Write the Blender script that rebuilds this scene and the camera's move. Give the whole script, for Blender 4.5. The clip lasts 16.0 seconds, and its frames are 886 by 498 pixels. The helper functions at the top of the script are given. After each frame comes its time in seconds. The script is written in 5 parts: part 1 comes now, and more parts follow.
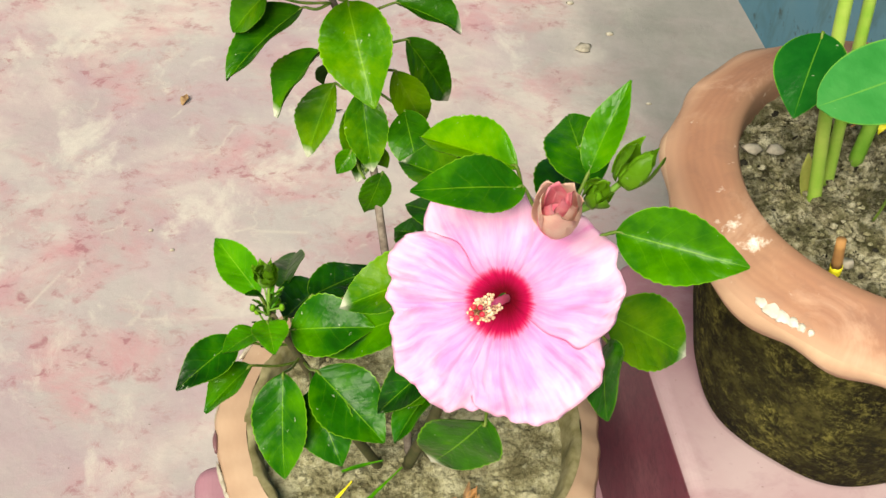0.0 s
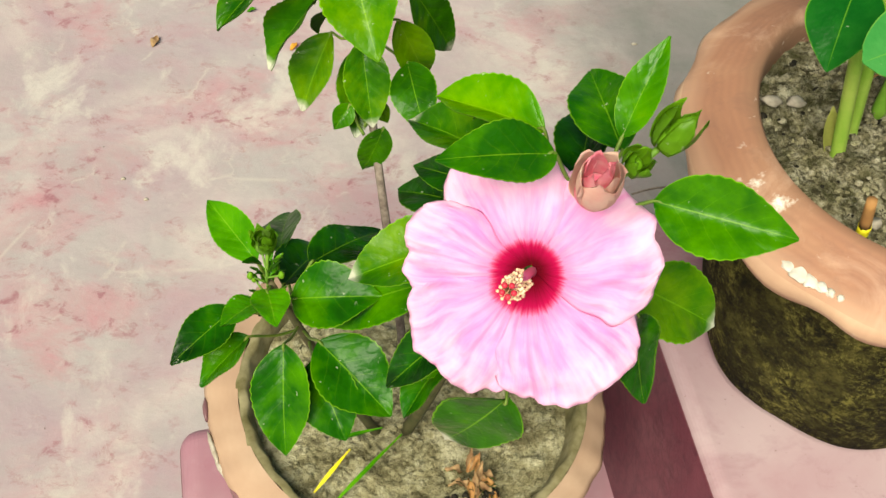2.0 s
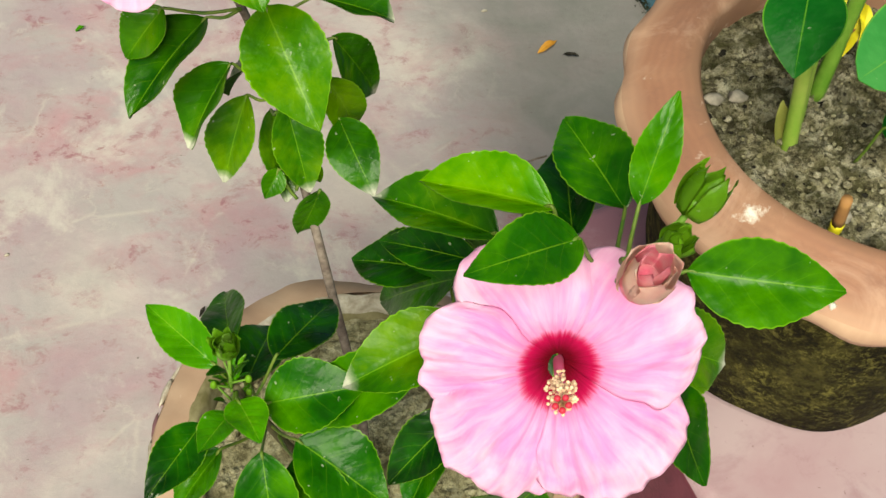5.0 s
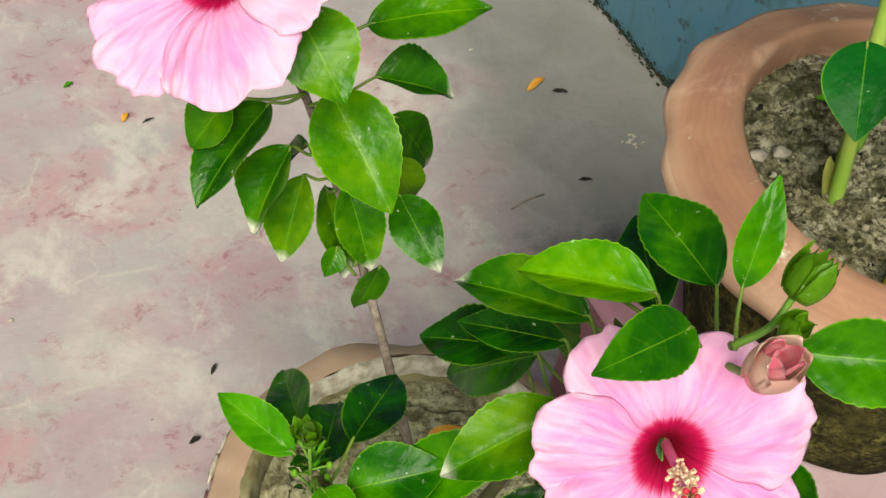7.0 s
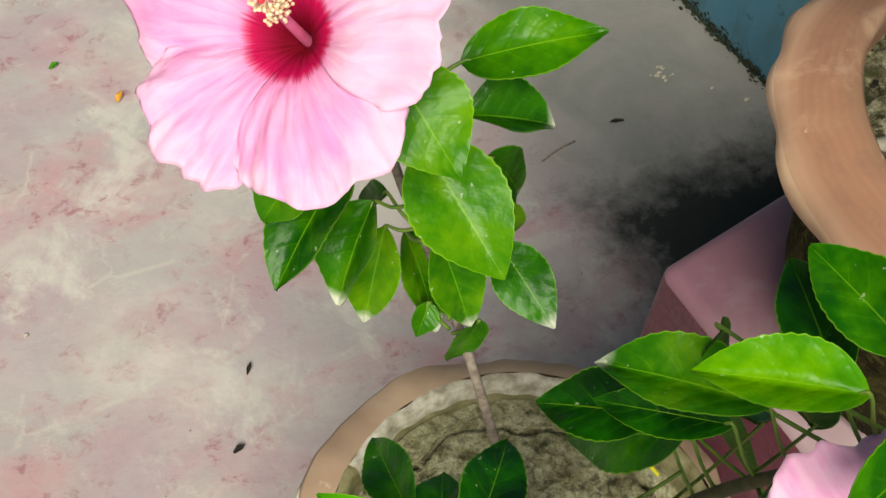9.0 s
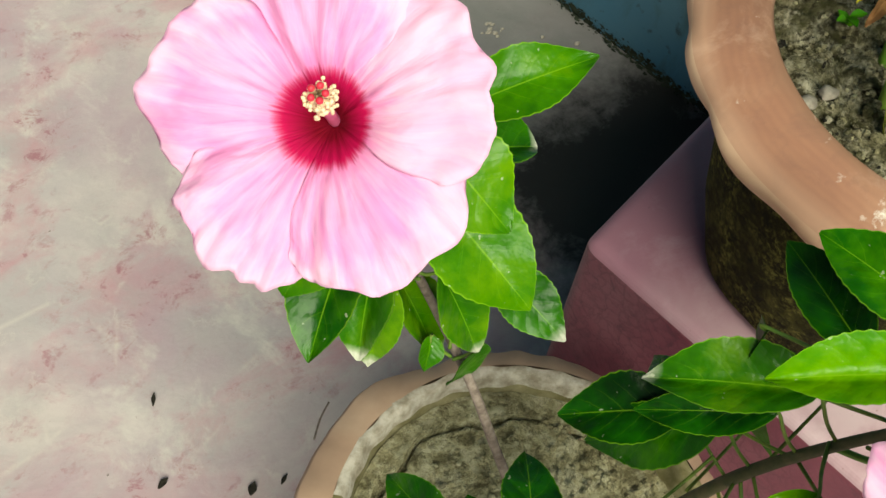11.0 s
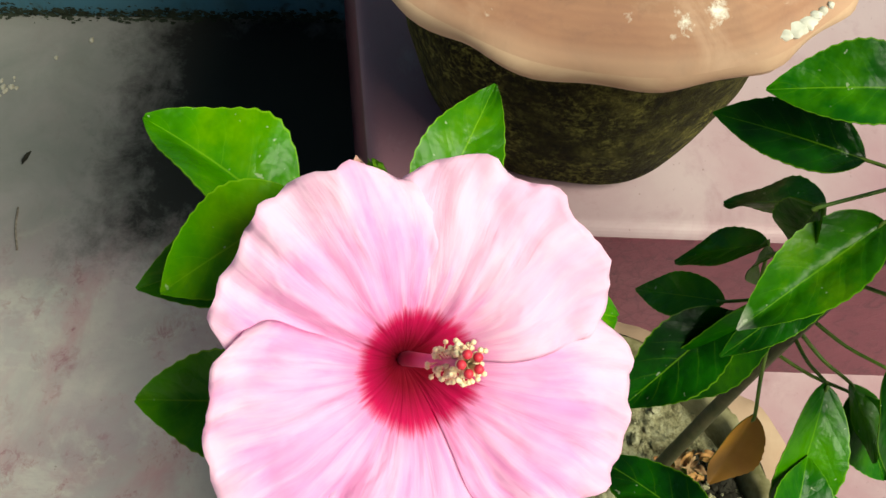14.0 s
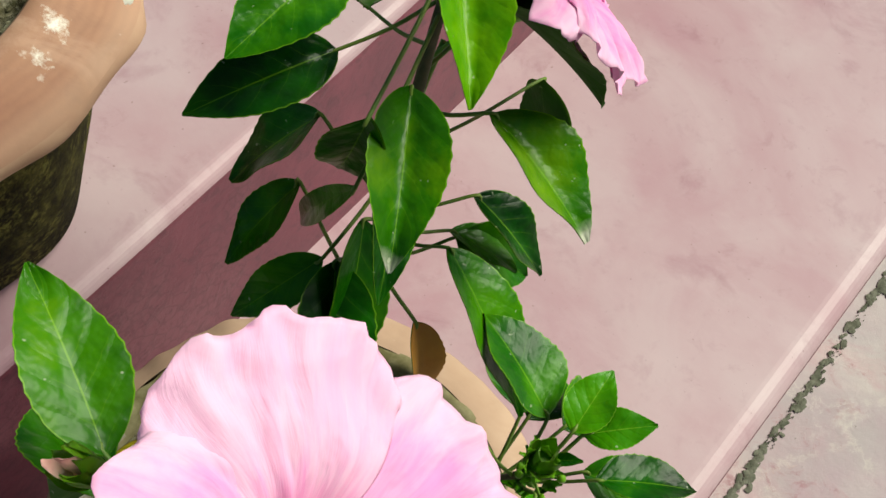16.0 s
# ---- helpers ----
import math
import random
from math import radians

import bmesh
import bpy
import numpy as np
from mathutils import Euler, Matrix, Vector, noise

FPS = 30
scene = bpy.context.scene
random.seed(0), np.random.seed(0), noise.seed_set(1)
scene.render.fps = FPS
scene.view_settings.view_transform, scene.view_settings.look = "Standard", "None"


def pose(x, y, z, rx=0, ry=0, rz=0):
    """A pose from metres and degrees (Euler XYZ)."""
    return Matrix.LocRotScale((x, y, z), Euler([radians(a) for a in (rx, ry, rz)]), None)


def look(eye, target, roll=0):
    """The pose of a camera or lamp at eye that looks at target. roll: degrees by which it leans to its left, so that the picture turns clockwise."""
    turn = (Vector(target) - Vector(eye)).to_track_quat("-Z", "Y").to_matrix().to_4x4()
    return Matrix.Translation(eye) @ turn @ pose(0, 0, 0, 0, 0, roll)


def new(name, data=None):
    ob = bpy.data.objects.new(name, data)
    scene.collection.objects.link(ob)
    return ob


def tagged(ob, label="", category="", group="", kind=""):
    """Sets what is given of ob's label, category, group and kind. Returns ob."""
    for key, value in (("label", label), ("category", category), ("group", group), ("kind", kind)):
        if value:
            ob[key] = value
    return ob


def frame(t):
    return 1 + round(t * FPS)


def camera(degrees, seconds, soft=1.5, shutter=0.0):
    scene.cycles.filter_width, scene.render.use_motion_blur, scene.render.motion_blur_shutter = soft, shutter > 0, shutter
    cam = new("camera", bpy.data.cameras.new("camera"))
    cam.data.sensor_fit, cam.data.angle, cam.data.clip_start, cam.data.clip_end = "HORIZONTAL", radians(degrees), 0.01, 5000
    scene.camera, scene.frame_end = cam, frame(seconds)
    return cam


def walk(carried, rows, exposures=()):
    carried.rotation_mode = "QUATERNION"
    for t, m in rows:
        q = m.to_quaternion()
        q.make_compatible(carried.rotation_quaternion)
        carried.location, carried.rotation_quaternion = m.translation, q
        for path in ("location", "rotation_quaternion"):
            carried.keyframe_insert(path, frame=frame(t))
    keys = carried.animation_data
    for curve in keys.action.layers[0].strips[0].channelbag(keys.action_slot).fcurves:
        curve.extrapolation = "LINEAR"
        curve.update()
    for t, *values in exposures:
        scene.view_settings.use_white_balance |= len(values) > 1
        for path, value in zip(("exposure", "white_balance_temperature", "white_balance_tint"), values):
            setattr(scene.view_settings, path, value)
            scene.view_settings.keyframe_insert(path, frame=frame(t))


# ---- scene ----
cam = camera(38.3, 16.0)
PATH = [
    (0, (-0.066, -0.038, 1.098), (0.182, 1.315, -0.354), 6.9),
    (0.5, (-0.065, -0.028, 1.094), (0.212, 1.306, -0.37), 7.5),
    (1, (-0.068, -0.019, 1.087), (0.226, 1.289, -0.397), 7.7),
    (1.5, (-0.076, -0.009, 1.081), (0.223, 1.283, -0.416), 8.4),
    (2, (-0.086, 0.005, 1.075), (0.22, 1.274, -0.44), 8.9),
    (2.5, (-0.09, 0.018, 1.074), (0.239, 1.283, -0.44), 9.4),
    (3, (-0.09, 0.03, 1.071), (0.285, 1.272, -0.451), 10.3),
    (3.5, (-0.099, 0.044, 1.067), (0.32, 1.261, -0.463), 11.3),
    (4, (-0.109, 0.061, 1.065), (0.351, 1.251, -0.475), 11.6),
    (4.2, (-0.117, 0.073, 1.069), (0.359, 1.264, -0.466), 10.9),
    (6.3, (-0.168, 0.125, 1.065), (0.498, 1.172, -0.503), 11.3),
    (6.5, (-0.173, 0.131, 1.073), (0.474, 1.209, -0.483), 10.8),
    (7, (-0.192, 0.146, 1.08), (0.453, 1.276, -0.439), 10.0),
    (7.5, (-0.216, 0.154, 1.072), (0.416, 1.268, -0.464), 10.0),
    (8, (-0.215, 0.186, 1.059), (0.399, 1.274, -0.503), 8.1),
    (8.5, (-0.207, 0.231, 1.047), (0.42, 1.245, -0.559), 7.9),
    (9, (-0.198, 0.274, 1.052), (0.435, 1.267, -0.564), 7.3),
    (9.2, (-0.195, 0.286, 1.052), (0.441, 1.267, -0.571), 7.4),
    (11.3, (-0.273, 0.377, 1.071), (0.631, 1.085, -0.566), 10.6),
    (11.5, (-0.278, 0.392, 1.068), (0.638, 1.089, -0.568), 9.3),
    (12, (-0.289, 0.417, 1.07), (0.689, 1.044, -0.558), 8.2),
    (12.5, (-0.274, 0.46, 1.06), (0.727, 1.042, -0.571), 6.2),
    (13, (-0.237, 0.505, 1.05), (0.759, 0.924, -0.632), 5.6),
    (13.5, (-0.221, 0.528, 1.04), (0.772, 0.782, -0.678), 5.8),
    (14, (-0.235, 0.567, 1.049), (0.81, 0.586, -0.656), 4.1),
    (14.5, (-0.241, 0.606, 1.05), (0.804, 0.433, -0.646), 6.2),
    (15, (-0.201, 0.601, 1.03), (0.754, 0.268, -0.695), 4.6),
    (15.5, (-0.173, 0.583, 1.02), (0.639, 0.116, -0.746), 2.5),
    (16, (-0.142, 0.626, 1.02), (0.442, -0.204, -0.703), 8.1),
]
walk(cam, [(t, look(eye, target, roll)) for t, eye, target, roll in PATH],
     exposures=[(0.0, 0.80, 7350, 2), (4.0, 0.61, 7300, -1), (7.0, 0.51, 7000, -1), (9.0, 0.50, 6950, -1), (12.0, 0.58, 7050, -6), (14.5, 0.57, 7000, -9), (15.4, 0.42, 6900, 0), (16.0, 0.46, 6750, -2)])

# ---- world and light ----
SUN_ELEVATION, SUN_AZIMUTH = 48.0, 211.0   # degrees; azimuth clockwise from +y
world = bpy.data.worlds.new("world")
scene.world = world
world.use_nodes = True
wn = world.node_tree.nodes
sky = wn.new("ShaderNodeTexSky")
sky.sky_type, sky.sun_disc = "NISHITA", False
sky.sun_elevation, sky.sun_rotation = radians(SUN_ELEVATION), radians(SUN_AZIMUTH)
world.node_tree.links.new(sky.outputs[0], wn["Background"].inputs["Color"])
wn["Background"].inputs["Strength"].default_value = 0.027
sun = new("sun", bpy.data.lights.new("sun", "SUN"))
sun.data.energy, sun.data.angle, sun.data.color = 4.2, radians(36), (1.0, 0.94, 0.86)
_e, _a = radians(SUN_ELEVATION), radians(SUN_AZIMUTH)
sun.matrix_world = look((math.sin(_a) * math.cos(_e), math.cos(_a) * math.cos(_e), math.sin(_e)), (0, 0, 0))

# ---- materials ----
def material(name, rough=0.6, spec=0.4):
    m = bpy.data.materials.new(name)
    m.use_nodes = True
    b = m.node_tree.nodes["Principled BSDF"]
    b.inputs["Roughness"].default_value = rough
    b.inputs["Specular IOR Level"].default_value = spec
    return m, m.node_tree.nodes, m.node_tree.links, b


def noise_at(n, l, coord, scale, detail=6.0, rough=0.6, distort=0.0):
    t = n.new("ShaderNodeTexNoise")
    t.inputs["Scale"].default_value, t.inputs["Detail"].default_value = scale, detail
    t.inputs["Roughness"].default_value, t.inputs["Distortion"].default_value = rough, distort
    l.new(coord, t.inputs["Vector"])
    return t.outputs["Fac"]


def ramp(n, l, fac, stops):
    r = n.new("ShaderNodeValToRGB")
    els = r.color_ramp.elements
    while len(els) < len(stops):
        els.new(0.5)
    for e, (p, c) in zip(els, stops):
        e.position = p
        e.color = (*c, 1) if len(c) == 3 else c
    l.new(fac, r.inputs["Fac"])
    return r.outputs["Color"]


def mix(n, l, fac, a, b, mode="MIX"):
    m = n.new("ShaderNodeMix")
    m.data_type, m.blend_type = "RGBA", mode
    for s, v in ((0, fac), (6, a), (7, b)):
        if isinstance(v, (int, float)):
            m.inputs[s].default_value = v
        elif isinstance(v, tuple):
            m.inputs[s].default_value = (*v, 1)
        else:
            l.new(v, m.inputs[s])
    return m.outputs[2]


def calc(n, l, op, a, b=0.0, c=None):
    m = n.new("ShaderNodeMath")
    m.operation = op
    for s, v in enumerate((a, b) if c is None else (a, b, c)):
        if isinstance(v, (int, float)):
            m.inputs[s].default_value = v
        else:
            l.new(v, m.inputs[s])
    return m.outputs[0]


def bump(n, l, b, height, strength, distance):
    bp = n.new("ShaderNodeBump")
    bp.inputs["Strength"].default_value, bp.inputs["Distance"].default_value = strength, distance
    l.new(height, bp.inputs["Height"])
    l.new(bp.outputs[0], b.inputs["Normal"])


def coords(n, kind="Object"):
    return n.new("ShaderNodeTexCoord").outputs[kind]


def stretched(n, l, coord, sx, sy, sz, rz=0.0):
    m = n.new("ShaderNodeMapping")
    m.inputs["Scale"].default_value, m.inputs["Rotation"].default_value = (sx, sy, sz), (0, 0, rz)
    l.new(coord, m.inputs["Vector"])
    return m.outputs[0]




def make_floor():
    m, n, l, b = material("stained_cement", 0.6, 0.3)
    c = coords(n)
    sep = n.new("ShaderNodeSeparateXYZ")
    l.new(c, sep.inputs[0])
    x, y = sep.outputs[0], sep.outputs[1]
    big = noise_at(n, l, c, 3.2, 5, 0.55, 0.6)
    col = ramp(n, l, big, [(0.30, (0.48, 0.44, 0.405)), (0.45, (0.45, 0.395, 0.385)), (0.56, (0.36, 0.325, 0.33)), (0.70, (0.40, 0.33, 0.345))])
    pink = noise_at(n, l, stretched(n, l, c, 1, 1.5, 1, 0.5), 6.5, 10, 0.68, 0.35)
    col = mix(n, l, ramp(n, l, pink, [(0.47, (0, 0, 0)), (0.56, (0.42, 0.42, 0.42)), (0.66, (0.85, 0.85, 0.85))]), col, (0.40, 0.205, 0.235))
    mauve = noise_at(n, l, c, 5.0, 7, 0.6, 0.5)
    col = mix(n, l, ramp(n, l, mauve, [(0.44, (0, 0, 0)), (0.62, (0.75, 0.75, 0.75))]), col, (0.325, 0.245, 0.28))
    cloud = noise_at(n, l, c, 13.0, 8, 0.62, 0.5)
    col = mix(n, l, ramp(n, l, cloud, [(0.44, (0, 0, 0)), (0.68, (0.55, 0.55, 0.55))]), col, (0.32, 0.305, 0.30))
    pale = noise_at(n, l, stretched(n, l, c, 1.4, 1, 1, 0.9), 9.0, 10, 0.68, 0.35)
    col = mix(n, l, ramp(n, l, pale, [(0.54, (0, 0, 0)), (0.66, (0.7, 0.7, 0.7))]), col, (0.50, 0.47, 0.435))
    # worn red oxide left in scratches and flecks
    fleck = noise_at(n, l, stretched(n, l, c, 1, 1.2, 1, -0.6), 34.0, 10, 0.75, 0.4)
    near = ramp(n, l, pink, [(0.44, (0.10, 0.10, 0.10)), (0.60, (1, 1, 1))])
    col = mix(n, l, calc(n, l, "MULTIPLY", ramp(n, l, fleck, [(0.54, (0, 0, 0)), (0.62, (0.75, 0.75, 0.75))]), near), col, (0.25, 0.10, 0.125))
    crazed = n.new("ShaderNodeTexVoronoi")
    crazed.feature, crazed.distance = "DISTANCE_TO_EDGE", "EUCLIDEAN"
    crazed.inputs["Scale"].default_value = 11.0
    wob = n.new("ShaderNodeVectorMath")
    wob.operation = "ADD"
    l.new(c, wob.inputs[0])
    l.new(mix(n, l, 0.93, fleck, (0.5, 0.5, 0.5)), wob.inputs[1])
    l.new(wob.outputs[0], crazed.inputs["Vector"])
    lines = calc(n, l, "MULTIPLY", ramp(n, l, crazed.outputs["Distance"], [(0.0, (0.42, 0.42, 0.42)), (0.03, (0, 0, 0))]), ramp(n, l, cloud, [(0.50, (0, 0, 0)), (0.58, (1, 1, 1))]))
    col = mix(n, l, lines, col, (0.50, 0.45, 0.41))
    # grey and darker towards the wall, with a wandering border
    wallward = calc(n, l, "ADD", calc(n, l, "ADD", x, calc(n, l, "MULTIPLY", y, 0.10)), calc(n, l, "MULTIPLY", calc(n, l, "SUBTRACT", big, 0.5), 0.25))
    grey = ramp(n, l, cloud, [(0.35, (0.205, 0.195, 0.190)), (0.65, (0.150, 0.152, 0.142))])
    col = mix(n, l, calc(n, l, "MULTIPLY", ramp(n, l, wallward, [(0.40, (0, 0, 0)), (0.58, (1, 1, 1))]), 0.9), col, grey)
    # black mould and the steps' soft shadow, painted as one patch beside their end
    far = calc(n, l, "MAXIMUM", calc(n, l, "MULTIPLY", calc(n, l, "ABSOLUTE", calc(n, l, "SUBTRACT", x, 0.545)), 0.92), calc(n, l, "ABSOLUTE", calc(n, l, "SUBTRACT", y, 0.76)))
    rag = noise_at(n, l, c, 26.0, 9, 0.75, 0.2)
    mould_shade = calc(n, l, "ADD", far, calc(n, l, "MULTIPLY", calc(n, l, "SUBTRACT", rag, 0.5), 0.16))
    col = mix(n, l, ramp(n, l, mould_shade, [(0.108, (0.97, 0.97, 0.97)), (0.134, (0.60, 0.60, 0.60)), (0.182, (0, 0, 0))]), col, (0.012, 0.011, 0.009))
    specks = noise_at(n, l, c, 120.0, 4, 0.6)
    col = mix(n, l, ramp(n, l, specks, [(0.715, (0, 0, 0)), (0.735, (0.7, 0.7, 0.7))]), col, (0.09, 0.07, 0.06))
    l.new(col, b.inputs["Base Color"])
    bump(n, l, b, calc(n, l, "ADD", noise_at(n, l, c, 60, 8), calc(n, l, "MULTIPLY", fleck, 0.8)), 0.4, 0.002)
    return m


def make_step():
    m, n, l, b = material("pink_oxide_cement", 0.42, 0.32)
    c = coords(n)
    a = noise_at(n, l, c, 5.0, 6, 0.55, 0.5)
    col = ramp(n, l, a, [(0.32, (0.43, 0.32, 0.345)), (0.52, (0.385, 0.25, 0.28)), (0.70, (0.35, 0.195, 0.235))])
    d = noise_at(n, l, c, 38.0, 8, 0.7, 0.4)
    col = mix(n, l, ramp(n, l, d, [(0.56, (0, 0, 0)), (0.75, (0.5, 0.5, 0.5))]), col, (0.24, 0.11, 0.14))
    bloom = noise_at(n, l, stretched(n, l, c, 1, 1.3, 1, 0.1), 7.0, 7, 0.58, 0.4)
    col = mix(n, l, ramp(n, l, bloom, [(0.42, (0, 0, 0)), (0.64, (0.62, 0.62, 0.62))]), col, (0.45, 0.355, 0.375))
    sep = n.new("ShaderNodeSeparateXYZ")
    l.new(c, sep.inputs[0])
    # shade over the far end is painted in as a darker mauve
    shaded_end = calc(n, l, "ADD", sep.outputs[1], calc(n, l, "MULTIPLY", calc(n, l, "SUBTRACT", a, 0.5), 0.5))
    col = mix(n, l, ramp(n, l, shaded_end, [(0.40, (0, 0, 0)), (0.60, (0.85, 0.85, 0.85))]), col, (0.29, 0.125, 0.175))
    stain = noise_at(n, l, c, 16.0, 8, 0.65, 0.4)
    col = mix(n, l, ramp(n, l, stain, [(0.56, (0, 0, 0)), (0.72, (0.4, 0.4, 0.4))]), col, (0.22, 0.09, 0.125))
    scuff = noise_at(n, l, stretched(n, l, c, 1, 1.6, 1, 0.45), 14.0, 8, 0.7, 0.3)
    col = mix(n, l, ramp(n, l, scuff, [(0.54, (0, 0, 0)), (0.72, (0.40, 0.40, 0.40))]), col, (0.46, 0.34, 0.37))
    dust = noise_at(n, l, c, 260.0, 3, 0.6)
    col = mix(n, l, ramp(n, l, dust, [(0.70, (0, 0, 0)), (0.74, (0.6, 0.6, 0.6))]), col, (0.17, 0.09, 0.10))
    l.new(col, b.inputs["Base Color"])
    bump(n, l, b, noise_at(n, l, c, 45, 6), 0.12, 0.002)
    return m


def make_riser():
    m, n, l, b = material("red_oxide_cement", 0.45, 0.4)
    c = coords(n)
    a = noise_at(n, l, c, 7.0, 7, 0.6, 0.6)
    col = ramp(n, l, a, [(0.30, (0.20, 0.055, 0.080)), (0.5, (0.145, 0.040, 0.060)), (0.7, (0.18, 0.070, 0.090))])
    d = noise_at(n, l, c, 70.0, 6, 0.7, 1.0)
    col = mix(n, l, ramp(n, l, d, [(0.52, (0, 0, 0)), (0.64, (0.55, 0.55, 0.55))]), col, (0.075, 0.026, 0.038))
    crazed = n.new("ShaderNodeTexVoronoi")
    crazed.feature = "DISTANCE_TO_EDGE"
    crazed.inputs["Scale"].default_value = 95.0
    wob = n.new("ShaderNodeVectorMath")
    wob.operation = "ADD"
    l.new(c, wob.inputs[0])
    l.new(mix(n, l, 0.985, d, (0.5, 0.5, 0.5)), wob.inputs[1])
    l.new(wob.outputs[0], crazed.inputs["Vector"])
    web = calc(n, l, "MULTIPLY", ramp(n, l, crazed.outputs["Distance"], [(0.0, (0.42, 0.42, 0.42)), (0.10, (0, 0, 0))]), ramp(n, l, a, [(0.42, (0, 0, 0)), (0.56, (1, 1, 1))]))
    col = mix(n, l, web, col, (0.05, 0.018, 0.026))
    l.new(col, b.inputs["Base Color"])
    bump(n, l, b, d, 0.2, 0.002)
    return m


def make_wall():
    m, n, l, b = material("blue_wall_paint", 0.6, 0.3)
    c = coords(n)
    a = noise_at(n, l, c, 4.0, 6, 0.6, 0.5)
    col = ramp(n, l, a, [(0.35, (0.055, 0.16, 0.24)), (0.6, (0.08, 0.18, 0.24)), (0.75, (0.13, 0.18, 0.18))])
    d = noise_at(n, l, c, 45.0, 4, 0.6)
    col = mix(n, l, ramp(n, l, d, [(0.60, (0, 0, 0)), (0.70, (0.8, 0.8, 0.8))]), col, (0.03, 0.04, 0.04))
    s2 = noise_at(n, l, stretched(n, l, c, 1, 2, 0.7), 9.0, 8, 0.65, 0.4)
    col = mix(n, l, ramp(n, l, s2, [(0.50, (0, 0, 0)), (0.66, (0.6, 0.6, 0.6))]), col, (0.045, 0.085, 0.085))
    l.new(col, b.inputs["Base Color"])
    bump(n, l, b, a, 0.2, 0.004)
    return m


def make_clay(name, light, mid, dark, spots=0.5):
    m, n, l, b = material(name, 0.72, 0.25)
    c = coords(n)
    a = noise_at(n, l, c, 12.0, 6, 0.6, 0.4)
    col = ramp(n, l, a, [(0.3, light), (0.52, mid), (0.72, dark)])
    w = noise_at(n, l, c, 60.0, 5, 0.6)
    col = mix(n, l, ramp(n, l, w, [(0.66, (0, 0, 0)), (0.74, (spots, spots, spots))]), col, (0.68, 0.60, 0.52))
    l.new(col, b.inputs["Base Color"])
    bump(n, l, b, noise_at(n, l, c, 150, 6), 0.15, 0.001)
    return m


def make_rim():
    m, n, l, b = material("limed_terracotta", 0.7, 0.25)
    c = coords(n)
    a = noise_at(n, l, c, 10.0, 6, 0.6, 0.4)
    col = ramp(n, l, a, [(0.28, (0.43, 0.245, 0.155)), (0.52, (0.33, 0.165, 0.105)), (0.72, (0.25, 0.125, 0.088))])
    grime = noise_at(n, l, c, 34.0, 9, 0.7, 0.6)
    col = mix(n, l, ramp(n, l, grime, [(0.50, (0, 0, 0)), (0.72, (0.65, 0.65, 0.65))]), col, (0.21, 0.115, 0.085))
    sep = n.new("ShaderNodeSeparateXYZ")
    l.new(c, sep.inputs[0])
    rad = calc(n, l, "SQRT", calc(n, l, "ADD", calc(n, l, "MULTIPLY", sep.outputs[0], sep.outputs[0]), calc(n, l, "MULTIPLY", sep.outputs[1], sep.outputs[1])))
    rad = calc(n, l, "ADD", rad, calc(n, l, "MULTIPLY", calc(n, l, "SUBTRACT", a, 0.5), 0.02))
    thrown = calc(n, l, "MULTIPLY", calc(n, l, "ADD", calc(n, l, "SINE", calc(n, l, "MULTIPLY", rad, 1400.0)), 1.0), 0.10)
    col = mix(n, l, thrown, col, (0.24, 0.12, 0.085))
    # browner at the inner lip, paler towards the outer edge
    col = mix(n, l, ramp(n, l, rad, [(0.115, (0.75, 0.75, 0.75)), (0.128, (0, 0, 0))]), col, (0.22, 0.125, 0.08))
    col = mix(n, l, ramp(n, l, rad, [(0.144, (0, 0, 0)), (0.154, (0.45, 0.45, 0.45))]), col, (0.54, 0.36, 0.25))
    worn = noise_at(n, l, c, 16.0, 8, 0.65, 0.9)
    col = mix(n, l, ramp(n, l, worn, [(0.52, (0, 0, 0)), (0.66, (0.5, 0.5, 0.5))]), col, (0.55, 0.36, 0.26))
    # lime splashes: three spots with ragged edges
    ns = noise_at(n, l, c, 90.0, 6, 0.7)
    spots = None
    for x, y, r in ((-0.120, -0.052, 0.0058), (-0.104, -0.074, 0.0018), (-0.131, -0.037, 0.0028)):
        d = n.new("ShaderNodeVectorMath")
        d.operation = "DISTANCE"
        l.new(c, d.inputs[0])
        d.inputs[1].default_value = (x, y, 0.198)
        k = calc(n, l, "SUBTRACT", r * 1.25, calc(n, l, "ADD", d.outputs["Value"], calc(n, l, "MULTIPLY", calc(n, l, "SUBTRACT", ns, 0.5), 0.040)))
        spots = k if spots is None else calc(n, l, "MAXIMUM", spots, k)
    lime = calc(n, l, "MULTIPLY", spots, 170.0)
    lime.node.use_clamp = True
    w = noise_at(n, l, c, 75.0, 4, 0.6)
    fleck = ramp(n, l, w, [(0.66, (0, 0, 0)), (0.72, (0.6, 0.6, 0.6))])
    col = mix(n, l, fleck, col, (0.66, 0.56, 0.48))
    col = mix(n, l, lime, col, (0.80, 0.76, 0.68))
    l.new(col, b.inputs["Base Color"])
    bump(n, l, b, noise_at(n, l, c, 120, 6), 0.18, 0.001)
    return m


